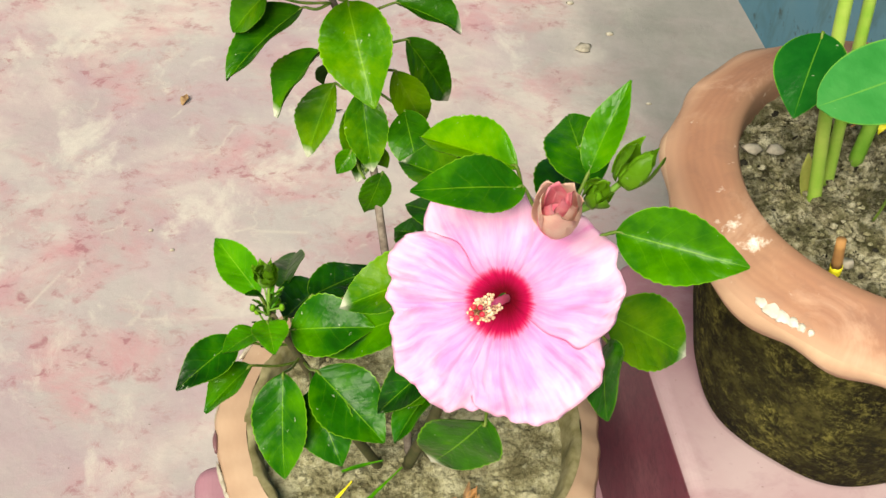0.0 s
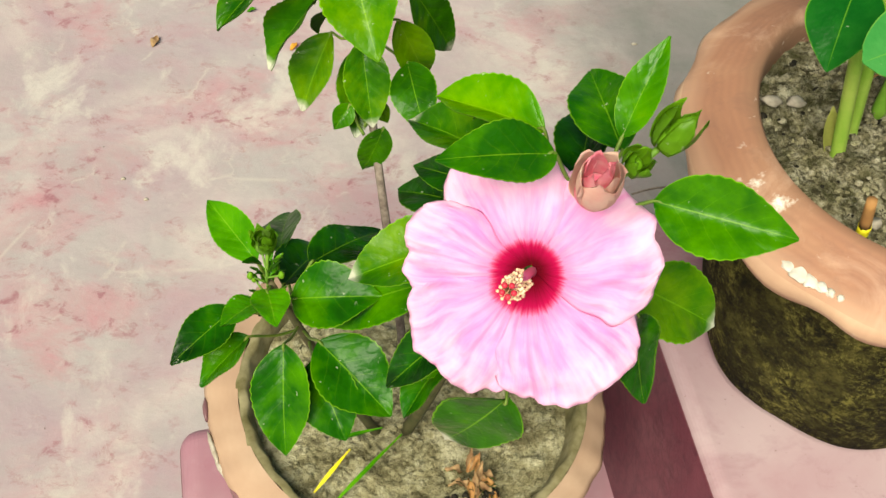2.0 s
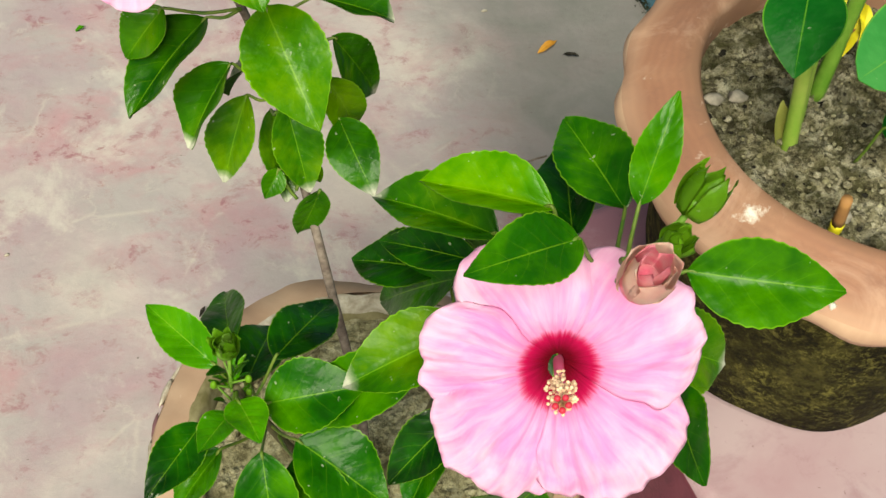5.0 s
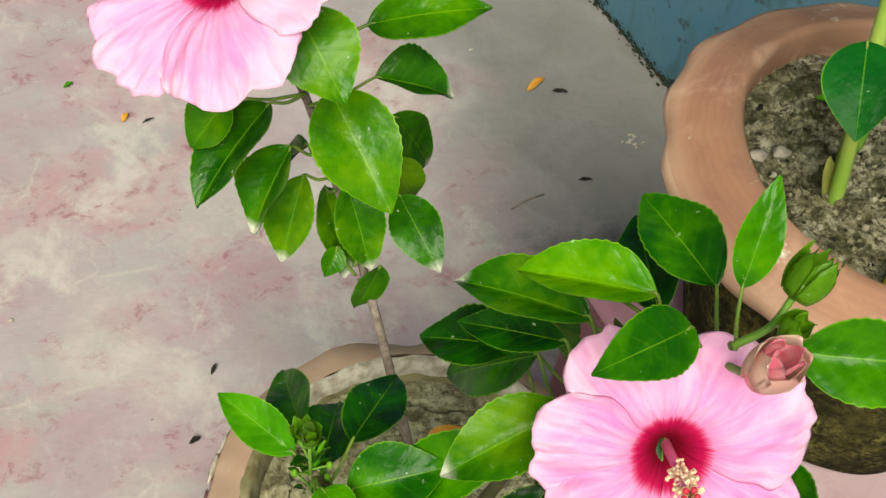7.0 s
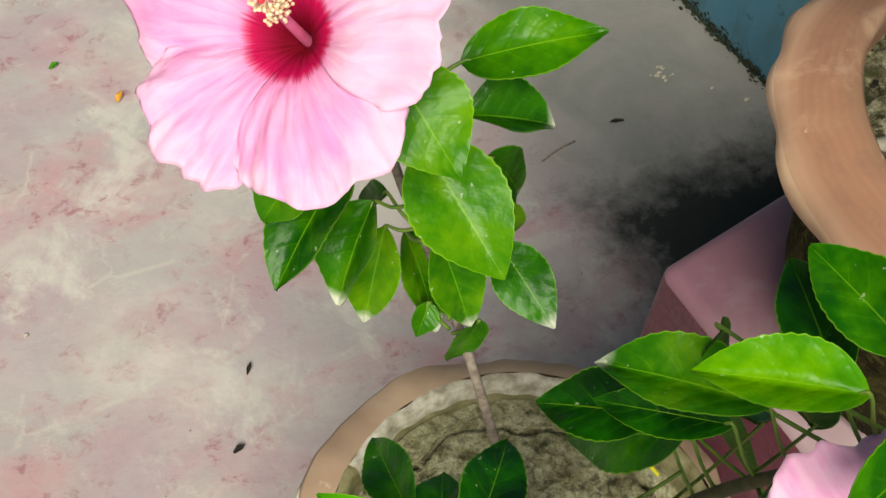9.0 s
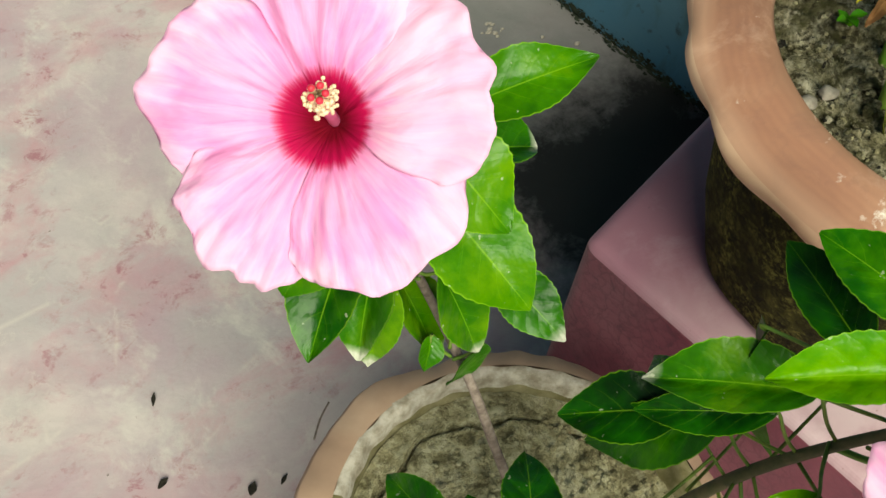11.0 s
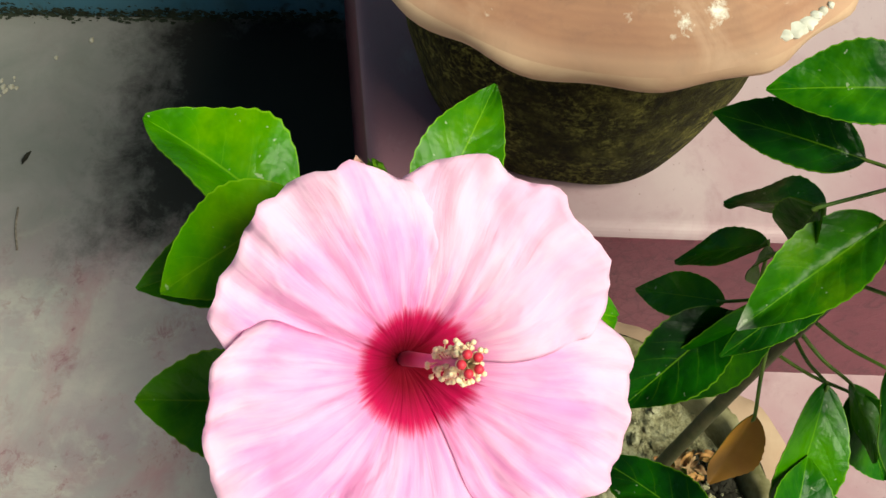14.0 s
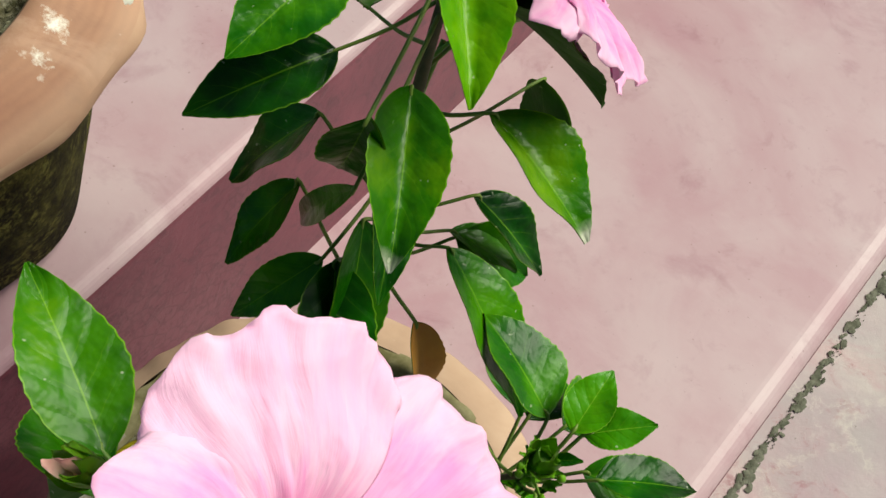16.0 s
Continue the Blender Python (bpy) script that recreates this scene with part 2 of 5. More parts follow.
def make_moss():
    m, n, l, b = material("mossy_clay", 0.9, 0.1)
    c = coords(n)
    a = noise_at(n, l, c, 16.0, 9, 0.7, 0.4)
    col = ramp(n, l, a, [(0.36, (0.012, 0.010, 0.005)), (0.50, (0.040, 0.036, 0.010)), (0.64, (0.115, 0.105, 0.030))])
    d = noise_at(n, l, c, 240.0, 8, 0.8)
    tuft = noise_at(n, l, c, 26.0, 7, 0.65, 0.5)
    col = mix(n, l, calc(n, l, "MULTIPLY", ramp(n, l, d, [(0.48, (0, 0, 0)), (0.57, (0.95, 0.95, 0.95))]), ramp(n, l, tuft, [(0.44, (0.12, 0.12, 0.12)), (0.58, (1, 1, 1))])), col, (0.26, 0.24, 0.06))
    e = noise_at(n, l, c, 95.0, 9, 0.8)
    col = mix(n, l, ramp(n, l, e, [(0.46, (0, 0, 0)), (0.60, (0.85, 0.85, 0.85))]), col, (0.010, 0.009, 0.006))
    l.new(col, b.inputs["Base Color"])
    bump(n, l, b, calc(n, l, "ADD", d, e), 1.0, 0.004)
    return m


def make_soil(name, a0, a1, a2, mossy=0.0):
    m, n, l, b = material(name, 0.95, 0.1)
    c = coords(n)
    a = noise_at(n, l, c, 55.0, 9, 0.72, 0.3)
    col = ramp(n, l, a, [(0.40, a0), (0.50, a1), (0.59, a2)])
    wet = noise_at(n, l, c, 42.0, 7, 0.7, 0.5)
    col = mix(n, l, calc(n, l, "MULTIPLY", ramp(n, l, wet, [(0.48, (0, 0, 0)), (0.56, (1, 1, 1))]), mossy), col, (0.045, 0.045, 0.015))
    d = noise_at(n, l, c, 190.0, 7, 0.75)
    grit = 0.85 if mossy else 0.5
    col = mix(n, l, ramp(n, l, d, [(0.50, (0, 0, 0)), (0.58, (grit, grit, grit))]), col, (0.05, 0.043, 0.024))
    e = noise_at(n, l, c, 75.0, 6, 0.7)
    col = mix(n, l, ramp(n, l, e, [(0.55, (0, 0, 0)), (0.66, (0.65, 0.65, 0.65))]), col, a2)
    l.new(col, b.inputs["Base Color"])
    bump(n, l, b, calc(n, l, "ADD", d, e), 1.0, 0.005)
    return m


def make_leaf(name, dark, mid, light, vein, under=False, veins=38.0, bleached=False, lined=1.0):
    m, n, l, b = material(name, 0.4, (0.15 if lined else 0.05) if not under else 0.08)
    uv = coords(n, "UV")
    sep = n.new("ShaderNodeSeparateXYZ")
    l.new(uv, sep.inputs[0])
    u, v = sep.outputs[0], sep.outputs[1]
    au = calc(n, l, "ABSOLUTE", u)
    rnd = n.new("ShaderNodeObjectInfo").outputs["Random"]
    c = coords(n)
    ns = noise_at(n, l, c, 34.0, 6, 0.62)
    f = calc(n, l, "ADD", calc(n, l, "MULTIPLY", rnd, 0.26), calc(n, l, "MULTIPLY", ns, 0.84))
    col = ramp(n, l, f, [(0.36, dark), (0.56, mid), (0.78, light)])
    # side veins lean towards the tip, and fade towards the margin
    bent = calc(n, l, "ADD", calc(n, l, "SUBTRACT", v, calc(n, l, "MULTIPLY", au, 0.26)), calc(n, l, "MULTIPLY", ns, 0.13))
    wave = calc(n, l, "SINE", calc(n, l, "MULTIPLY", bent, veins))
    fade = calc(n, l, "SUBTRACT", 1.0, au)
    side = calc(n, l, "MULTIPLY", calc(n, l, "MULTIPLY", calc(n, l, "GREATER_THAN", wave, 0.990), 0.15 * lined), fade)
    rib = calc(n, l, "MULTIPLY", calc(n, l, "LESS_THAN", au, 0.020), 0.34)
    col = mix(n, l, calc(n, l, "MAXIMUM", side, rib), col, vein)
    edge = calc(n, l, "MULTIPLY", calc(n, l, "GREATER_THAN", au, 0.965), 0.42)
    col = mix(n, l, edge, col, vein)
    sp = noise_at(n, l, c, 270.0, 2, 0.5)
    col = mix(n, l, ramp(n, l, sp, [(0.72, (0, 0, 0)), (0.75, (0.5, 0.5, 0.5))]), col, (0.45, 0.5, 0.35))
    if bleached:
        rag = calc(n, l, "ADD", v, calc(n, l, "MULTIPLY", calc(n, l, "SUBTRACT", ns, 0.5), 0.30))
        col = mix(n, l, ramp(n, l, rag, [(0.86, (0, 0, 0)), (0.92, (0.35, 0.35, 0.35)), (0.955, (0.8, 0.8, 0.8))]), col, (0.55, 0.55, 0.46))
    l.new(col, b.inputs["Base Color"])
    rr = noise_at(n, l, c, 25.0, 3, 0.5)
    l.new(calc(n, l, "ADD", calc(n, l, "MULTIPLY", rr, 0.30), 0.16 if not under else 0.45), b.inputs["Roughness"])
    pucker = calc(n, l, "ADD", calc(n, l, "MULTIPLY", calc(n, l, "ABSOLUTE", calc(n, l, "SINE", calc(n, l, "MULTIPLY", bent, veins * 0.5))), 0.09 * lined), calc(n, l, "MULTIPLY", noise_at(n, l, c, 75.0, 3, 0.55), 0.9))
    bump(n, l, b, pucker, 0.70, 0.0022)
    out = n["Material Output"]
    tr = n.new("ShaderNodeBsdfTranslucent")
    l.new(mix(n, l, 0.6, col, (0.22, 0.50, 0.01)), tr.inputs["Color"])
    ms = n.new("ShaderNodeMixShader")
    ms.inputs[0].default_value = 0.10
    l.new(b.outputs[0], ms.inputs[1])
    l.new(tr.outputs[0], ms.inputs[2])
    l.new(ms.outputs[0], out.inputs["Surface"])
    return m


def make_petal(name, white=0.0):
    m, n, l, b = material(name, 0.6, 0.2)
    uv = coords(n, "UV")
    sep = n.new("ShaderNodeSeparateXYZ")
    l.new(uv, sep.inputs[0])
    v = sep.outputs[1]
    streak = noise_at(n, l, stretched(n, l, uv, 9.0, 0.8, 1.0), 1.5, 6, 0.6, 0.5)
    soft = noise_at(n, l, stretched(n, l, uv, 2.6, 1.4, 1.0), 1.5, 5, 0.55, 0.4)
    col = ramp(n, l, streak, [(0.30, (0.83, 0.19, 0.54)), (0.46, (0.86, 0.31, 0.645)), (0.62, (0.88, 0.44, 0.715))])
    col = mix(n, l, ramp(n, l, soft, [(0.40, (0, 0, 0)), (0.66, (0.7, 0.7, 0.7))]), col, (0.90, 0.50, 0.76))
    blush = noise_at(n, l, stretched(n, l, uv, 3.4, 1.1, 1.0), 2.1, 5, 0.6, 0.7)
    col = mix(n, l, ramp(n, l, blush, [(0.48, (0, 0, 0)), (0.66, (0.62, 0.62, 0.62))]), col, (0.85, 0.26, 0.65))
    pale = n.new("ShaderNodeObjectInfo").outputs["Random"]
    col = mix(n, l, ramp(n, l, pale, [(0.25, (0.05, 0.05, 0.05)), (0.90, (0.30, 0.30, 0.30))]), col, (0.92, 0.60, 0.82))
    # the colour thins out in streaks towards a nearly white margin
    out_ = calc(n, l, "ADD", calc(n, l, "ADD", v, white), calc(n, l, "MULTIPLY", calc(n, l, "SUBTRACT", soft, 0.5), 0.9))
    rim = ramp(n, l, calc(n, l, "ADD", out_, calc(n, l, "MULTIPLY", calc(n, l, "SUBTRACT", streak, 0.5), 0.5)), [(0.70, (0, 0, 0)), (1.0, (0.48, 0.48, 0.48))])
    col = mix(n, l, rim, col, (0.92, 0.72, 0.82))
    # magenta veins run out of the throat and fade
    vein = noise_at(n, l, stretched(n, l, uv, 17.0, 0.5, 1.0), 1.6, 5, 0.65, 0.6)
    run = calc(n, l, "MULTIPLY", ramp(n, l, vein, [(0.50, (0, 0, 0)), (0.66, (0.42, 0.42, 0.42))]), ramp(n, l, v, [(0.26, (0.9, 0.9, 0.9)), (0.50, (0.30, 0.30, 0.30)), (0.80, (0, 0, 0))]))
    col = mix(n, l, run, col, (0.84, 0.16, 0.46))
    flush = ramp(n, l, v, [(0.26, (0.55, 0.55, 0.55)), (0.40, (0, 0, 0))])
    col = mix(n, l, flush, col, (0.84, 0.20, 0.50))
    ragged = calc(n, l, "ADD", v, calc(n, l, "MULTIPLY", calc(n, l, "SUBTRACT", vein, 0.5), 0.14))
    throat = ramp(n, l, ragged, [(0.24, (1, 1, 1)), (0.265, (0.75, 0.75, 0.75)), (0.30, (0, 0, 0))])
    col = mix(n, l, throat, col, (0.60, 0.004, 0.10))
    deep = ramp(n, l, ragged, [(0.10, (1, 1, 1)), (0.24, (0, 0, 0))])
    col = mix(n, l, deep, col, (0.26, 0.003, 0.022))
    l.new(col, b.inputs["Base Color"])
    fine = noise_at(n, l, stretched(n, l, uv, 16.0, 1.0, 1.0), 1.4, 5, 0.6, 0.6)
    crumple = noise_at(n, l, stretched(n, l, uv, 3.6, 2.0, 1.0), 1.7, 2, 0.50, 0.4)
    bump(n, l, b, calc(n, l, "ADD", calc(n, l, "ADD", calc(n, l, "MULTIPLY", streak, 0.5), calc(n, l, "MULTIPLY", fine, 0.2)), calc(n, l, "MULTIPLY", crumple, 1.6)), 0.42, 0.0034)
    out = n["Material Output"]
    tr = n.new("ShaderNodeBsdfTranslucent")
    l.new(col, tr.inputs["Color"])
    ms = n.new("ShaderNodeMixShader")
    ms.inputs[0].default_value = 0.3
    l.new(b.outputs[0], ms.inputs[1])
    l.new(tr.outputs[0], ms.inputs[2])
    l.new(ms.outputs[0], out.inputs["Surface"])
    return m


def plain(name, col, col2, rough=0.6, scale=60.0, spec=0.4):
    m, n, l, b = material(name, rough, spec)
    c = coords(n)
    a = noise_at(n, l, c, scale, 5, 0.6)
    l.new(ramp(n, l, a, [(0.35, col), (0.65, col2)]), b.inputs["Base Color"])
    bump(n, l, b, a, 0.25, 0.001)
    return m


FLOOR, STEPTOP, RISER, WALL = make_floor(), make_step(), make_riser(), make_wall()
CLAY = make_clay("terracotta", (0.52, 0.27, 0.16), (0.43, 0.20, 0.115), (0.36, 0.17, 0.11))
OLDCLAY = make_clay("weathered_clay", (0.47, 0.335, 0.24), (0.39, 0.26, 0.18), (0.31, 0.20, 0.14))
LIME = plain("lime_crust", (0.50, 0.46, 0.39), (0.24, 0.205, 0.15), 0.9, 110)
LIMEWHITE = plain("dried_plaster", (0.66, 0.64, 0.58), (0.50, 0.47, 0.40), 0.85, 90)
MOSS = make_moss()
SOIL = make_soil("dry_grey_soil", (0.19, 0.170, 0.090), (0.39, 0.36, 0.21), (0.57, 0.54, 0.36))
SOIL2 = make_soil("crumbly_soil", (0.10, 0.095, 0.045), (0.32, 0.29, 0.18), (0.56, 0.52, 0.38), 0.70)
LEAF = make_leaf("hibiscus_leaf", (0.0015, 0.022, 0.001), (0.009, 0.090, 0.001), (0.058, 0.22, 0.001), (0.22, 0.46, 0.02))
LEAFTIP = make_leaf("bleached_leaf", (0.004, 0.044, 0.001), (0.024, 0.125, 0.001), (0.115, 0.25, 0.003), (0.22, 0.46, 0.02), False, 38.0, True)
# two lit copies of the hibiscus leaf, with daylight put into their greens
LITLEAF = make_leaf("lit_leaf", (0.010, 0.090, 0.001), (0.050, 0.21, 0.001), (0.15, 0.34, 0.003), (0.24, 0.46, 0.02))
SUNLIT = make_leaf("sunlit_leaf", (0.006, 0.060, 0.001), (0.040, 0.165, 0.001), (0.135, 0.29, 0.002), (0.24, 0.46, 0.02))
YOUNG = make_leaf("young_leaf", (0.024, 0.15, 0.002), (0.058, 0.245, 0.003), (0.12, 0.33, 0.006), (0.30, 0.52, 0.04))
UNDER = make_leaf("leaf_underside", (0.025, 0.085, 0.010), (0.04, 0.12, 0.014), (0.07, 0.17, 0.02), (0.12, 0.24, 0.05), True)
CANNAPALE = make_leaf("pale_broad_leaf", (0.02, 0.17, 0.03), (0.04, 0.23, 0.05), (0.07, 0.28, 0.07), (0.20, 0.42, 0.05), False, 60.0, False, 0.0)
CANNA = make_leaf("broad_leaf", (0.002, 0.050, 0.006), (0.004, 0.080, 0.008), (0.012, 0.12, 0.012), (0.16, 0.40, 0.03), False, 60.0, False, 0.0)
# the second is a sunlit copy, its whitening by light put into the colour
PETAL, LITPETAL = make_petal("pink_petal"), make_petal("sunlit_petal", 0.55)
STYLE = plain("pale_pink_style", (0.75, 0.22, 0.38), (0.62, 0.12, 0.28), 0.5)
STIGMA = plain("red_stigma", (0.62, 0.03, 0.06), (0.50, 0.02, 0.05), 0.5)
POLLEN = plain("cream_pollen", (0.88, 0.72, 0.48), (0.82, 0.55, 0.36), 0.7)
BUDPINK = plain("folded_petals", (0.84, 0.18, 0.30), (0.90, 0.50, 0.55), 0.55, 120)
SEPAL = plain("bud_outer", (0.92, 0.72, 0.60), (0.85, 0.52, 0.46), 0.55, 90)
GREENSTEM = plain("green_stem", (0.10, 0.24, 0.02), (0.17, 0.32, 0.04), 0.5, 80)
PETIOLE = plain("leaf_stalk", (0.07, 0.15, 0.015), (0.15, 0.22, 0.03), 0.55, 120)
WOODSTEM = plain("grey_brown_bark", (0.11, 0.085, 0.07), (0.24, 0.20, 0.17), 0.9, 220)
DARKSTEM = plain("dark_twig", (0.05, 0.06, 0.02), (0.10, 0.09, 0.04), 0.7, 120)
DRY = plain("dry_leaf", (0.36, 0.19, 0.06), (0.28, 0.13, 0.05), 0.8, 60)
DRYPALE = plain("dry_straw", (0.36, 0.24, 0.12), (0.17, 0.09, 0.04), 0.85, 160)
YELLOW = plain("yellowed", (0.74, 0.62, 0.02), (0.58, 0.54, 0.03), 0.6, 60)
CANNASTEM = plain("juicy_stem", (0.20, 0.38, 0.04), (0.34, 0.46, 0.09), 0.45, 40)
SHEATH = plain("pale_sheath", (0.55, 0.55, 0.16), (0.42, 0.46, 0.10), 0.6, 60)
PEBBLE = plain("pale_stone", (0.36, 0.325, 0.27), (0.20, 0.175, 0.14), 0.9, 120)
MOSSYCLAY = plain("mossy_inner_clay", (0.12, 0.105, 0.04), (0.28, 0.25, 0.14), 0.9, 60)
GLAZE = plain("dark_purple_glaze", (0.13, 0.06, 0.07), (0.20, 0.10, 0.11), 0.4, 60)
ORANGE = plain("orange_dry_leaf", (0.55, 0.27, 0.03), (0.45, 0.20, 0.02), 0.6, 60)
RIMCLAY = make_rim()
# paler clay for the outermost faces of the big rim
PALECLAY = make_clay("pale_clay_edge", (0.56, 0.40, 0.28), (0.47, 0.31, 0.21), (0.38, 0.22, 0.15))
BLACK = plain("black_dirt", (0.012, 0.011, 0.009), (0.03, 0.027, 0.02), 0.95, 90, 0.1)
FOOTDIRT = plain("grey_green_dirt", (0.065, 0.070, 0.05), (0.15, 0.155, 0.12), 0.95, 120, 0.1)
MOULD = plain("black_mould", (0.018, 0.022, 0.015), (0.045, 0.055, 0.038), 0.95, 90, 0.1)


# ---- mesh helpers ----
def part(name, bm, mat, parent=None, label="", smooth=True):
    me = bpy.data.meshes.new(name)
    bm.to_mesh(me)
    bm.free()
    for m in (mat if isinstance(mat, (list, tuple)) else (mat,)):
        me.materials.append(m)
    if smooth:
        me.shade_smooth()
    ob = new(name, me)
    ob.parent = parent
    if label:
        tagged(ob, label)
    return ob


def empty(name, at=(0, 0, 0)):
    ob = new(name)
    ob.empty_display_size = 0.02
    return ob


def tube(points, radii, seg=8, bm=None, mi=0):
    """A round stem along a line of points, closed at both ends."""
    bm = bm or bmesh.new()
    pts = [Vector(p) for p in points]
    rings = []
    side = Vector((1, 0.01, 0.02))
    for i, p in enumerate(pts):
        d = (pts[min(i + 1, len(pts) - 1)] - pts[max(i - 1, 0)]).normalized()
        a = (side - d * side.dot(d)).normalized()
        b = d.cross(a)
        r = radii[i] if isinstance(radii, (list, tuple)) else radii
        rings.append([bm.verts.new(p + r * (math.cos(k) * a + math.sin(k) * b)) for k in (2 * math.pi * j / seg for j in range(seg))])
    for r0, r1 in zip(rings, rings[1:]):
        for j in range(seg):
            bm.faces.new((r0[j], r0[(j + 1) % seg], r1[(j + 1) % seg], r1[j])).material_index = mi
    bm.faces.new(rings[0][::-1]).material_index = mi
    bm.faces.new(rings[-1]).material_index = mi
    return bm


def curve_points(points, n=10):
    """A smooth line through points."""
    p = [Vector(q) for q in points]
    p = [2 * p[0] - p[1]] + p + [2 * p[-1] - p[-2]]
    out = []
    for i in range(1, len(p) - 2):
        for k in range(n):
            t = k / n
            a, b, c, d = p[i - 1:i + 3]
            out.append(0.5 * ((2 * b) + (c - a) * t + (2 * a - 5 * b + 4 * c - d) * t * t + (3 * b - a - 3 * c + d) * t ** 3))
    out.append(p[-2])
    return out


def stem(name, points, r0, r1, mat, parent, label="", n=8, seg=8):
    line = curve_points(points, n)
    k = len(line) - 1
    return part(name, tube(line, [r0 + (r1 - r0) * i / k for i in range(k + 1)], seg), mat, parent, label)


def lathe(profile, seg=64, wave=None, bm=None):
    """Turns (radius, height, material) points round z; wave(angle, i) adds to radius and height."""
    bm = bm or bmesh.new()
    rings = []
    for i, (r, z, mi) in enumerate(profile):
        ring = []
        for j in range(seg):
            a = 2 * math.pi * j / seg
            dr, dz = wave(a, i) if wave else (0, 0)
            ring.append(bm.verts.new(((r + dr) * math.cos(a), (r + dr) * math.sin(a), z + dz)))
        rings.append(ring)
    for i, (r0, r1) in enumerate(zip(rings, rings[1:])):
        for j in range(seg):
            bm.faces.new((r0[j], r0[(j + 1) % seg], r1[(j + 1) % seg], r1[j])).material_index = profile[i][2]
    return bm, rings


def blob(at, size, seed, bm=None, sub=2, rough=0.35, mi=0):
    """A rough lump."""
    bm = bm or bmesh.new()
    made = bmesh.ops.create_icosphere(bm, subdivisions=sub, radius=1.0)["verts"]
    for v in made:
        k = 1 + rough * noise.noise(v.co * 1.7 + Vector((seed * 3.1, seed * 1.7, seed)))
        v.co = Vector((v.co.x * size[0], v.co.y * size[1], v.co.z * size[2])) * k + Vector(at)
    return bm


def leaf_mesh(base, tip, width, up, fold=0.58, droop=0.16, teeth=9, seed=0, wide_at=0.42, wavy=0.035, rows=26, cols=4, thick=0.0005, fold2=None):
    """An ovate, toothed leaf with a folded midrib, from base to tip, with its face towards up."""
    b, t, h = Vector(base), Vector(tip), Vector(up)
    along = t - b
    ln = along.length
    d = along / ln
    nrm = (h - d * h.dot(d)).normalized()
    s = d.cross(nrm)
    bm = bmesh.new()
    uvl = bm.loops.layers.uv.new("UVMap")
    rnd = random.Random(seed)
    ph = rnd.uniform(0, 6)
    p = math.log(0.5) / math.log(wide_at)
    grid, under, uvs = [], [], {}
    for i in range(rows + 1):
        v = i / rows
        prof = math.sin(math.pi * v ** p) ** 0.80 if 0 < v < 1 else 0.0
        half = width / 2 * prof * (1 - 0.25 * max(0, v - 0.6))
        half = max(half, 0.0006)
        row, low = [], []
        for j in range(-cols, cols + 1):
            u = j / cols
            e = abs(u)
            x = u * half
            if e == 1 and v > 0.25 and i % 2:
                x *= 1 - 0.035 * (teeth > 0)
            crease = fold if u > 0 or fold2 is None else fold2
            z = crease * abs(x) - droop * ln * (v ** 2) + wavy * width * e * math.sin(5.5 * v * 2 + ph + (u > 0) * 1.7)
            z -= 0.22 * e * e * crease * half
            q = b + d * (v * ln) + s * x + nrm * (z + droop * ln * v)
            vt, vb = bm.verts.new(q), bm.verts.new(q - nrm * thick)
            uvs[vt] = uvs[vb] = (u, v)
            row.append(vt)
            low.append(vb)
        grid.append(row)
        under.append(low)
    for i in range(rows):
        for j in range(2 * cols):
            f = bm.faces.new((grid[i][j], grid[i][j + 1], grid[i + 1][j + 1], grid[i + 1][j]))
            g = bm.faces.new((under[i][j + 1], under[i][j], under[i + 1][j], under[i + 1][j + 1]))
            g.material_index = 1
            for face in (f, g):
                for lp in face.loops:
                    lp[uvl].uv = uvs[lp.vert]
    return bm


def leaf(parent, base, tip, width, up=(0, 0, 1), joint=None, mat=None, label="", name="leaf", white=False, **kw):
    leaf.count = leaf.count + 1
    kw.setdefault("seed", leaf.count)
    bm = leaf_mesh(base, tip, width, up, **kw)
    mats = [mat or (LEAFTIP if white else LEAF), UNDER]
    ob = part(name, bm, mats, parent, label)
    if joint is not None:
        b, j = Vector(base), Vector(joint)
        mid = (b + j) / 2 + Vector((0, 0, -0.003))
        e = b + (Vector(tip) - b).normalized() * 0.004
        part("petiole", tube(curve_points([j, mid, b, e], 4), [0.0010 - 0.00002 * i for i in range(len(curve_points([j, mid, b, e], 4)))], 6), PETIOLE, ob)
    return ob


leaf.count = 0


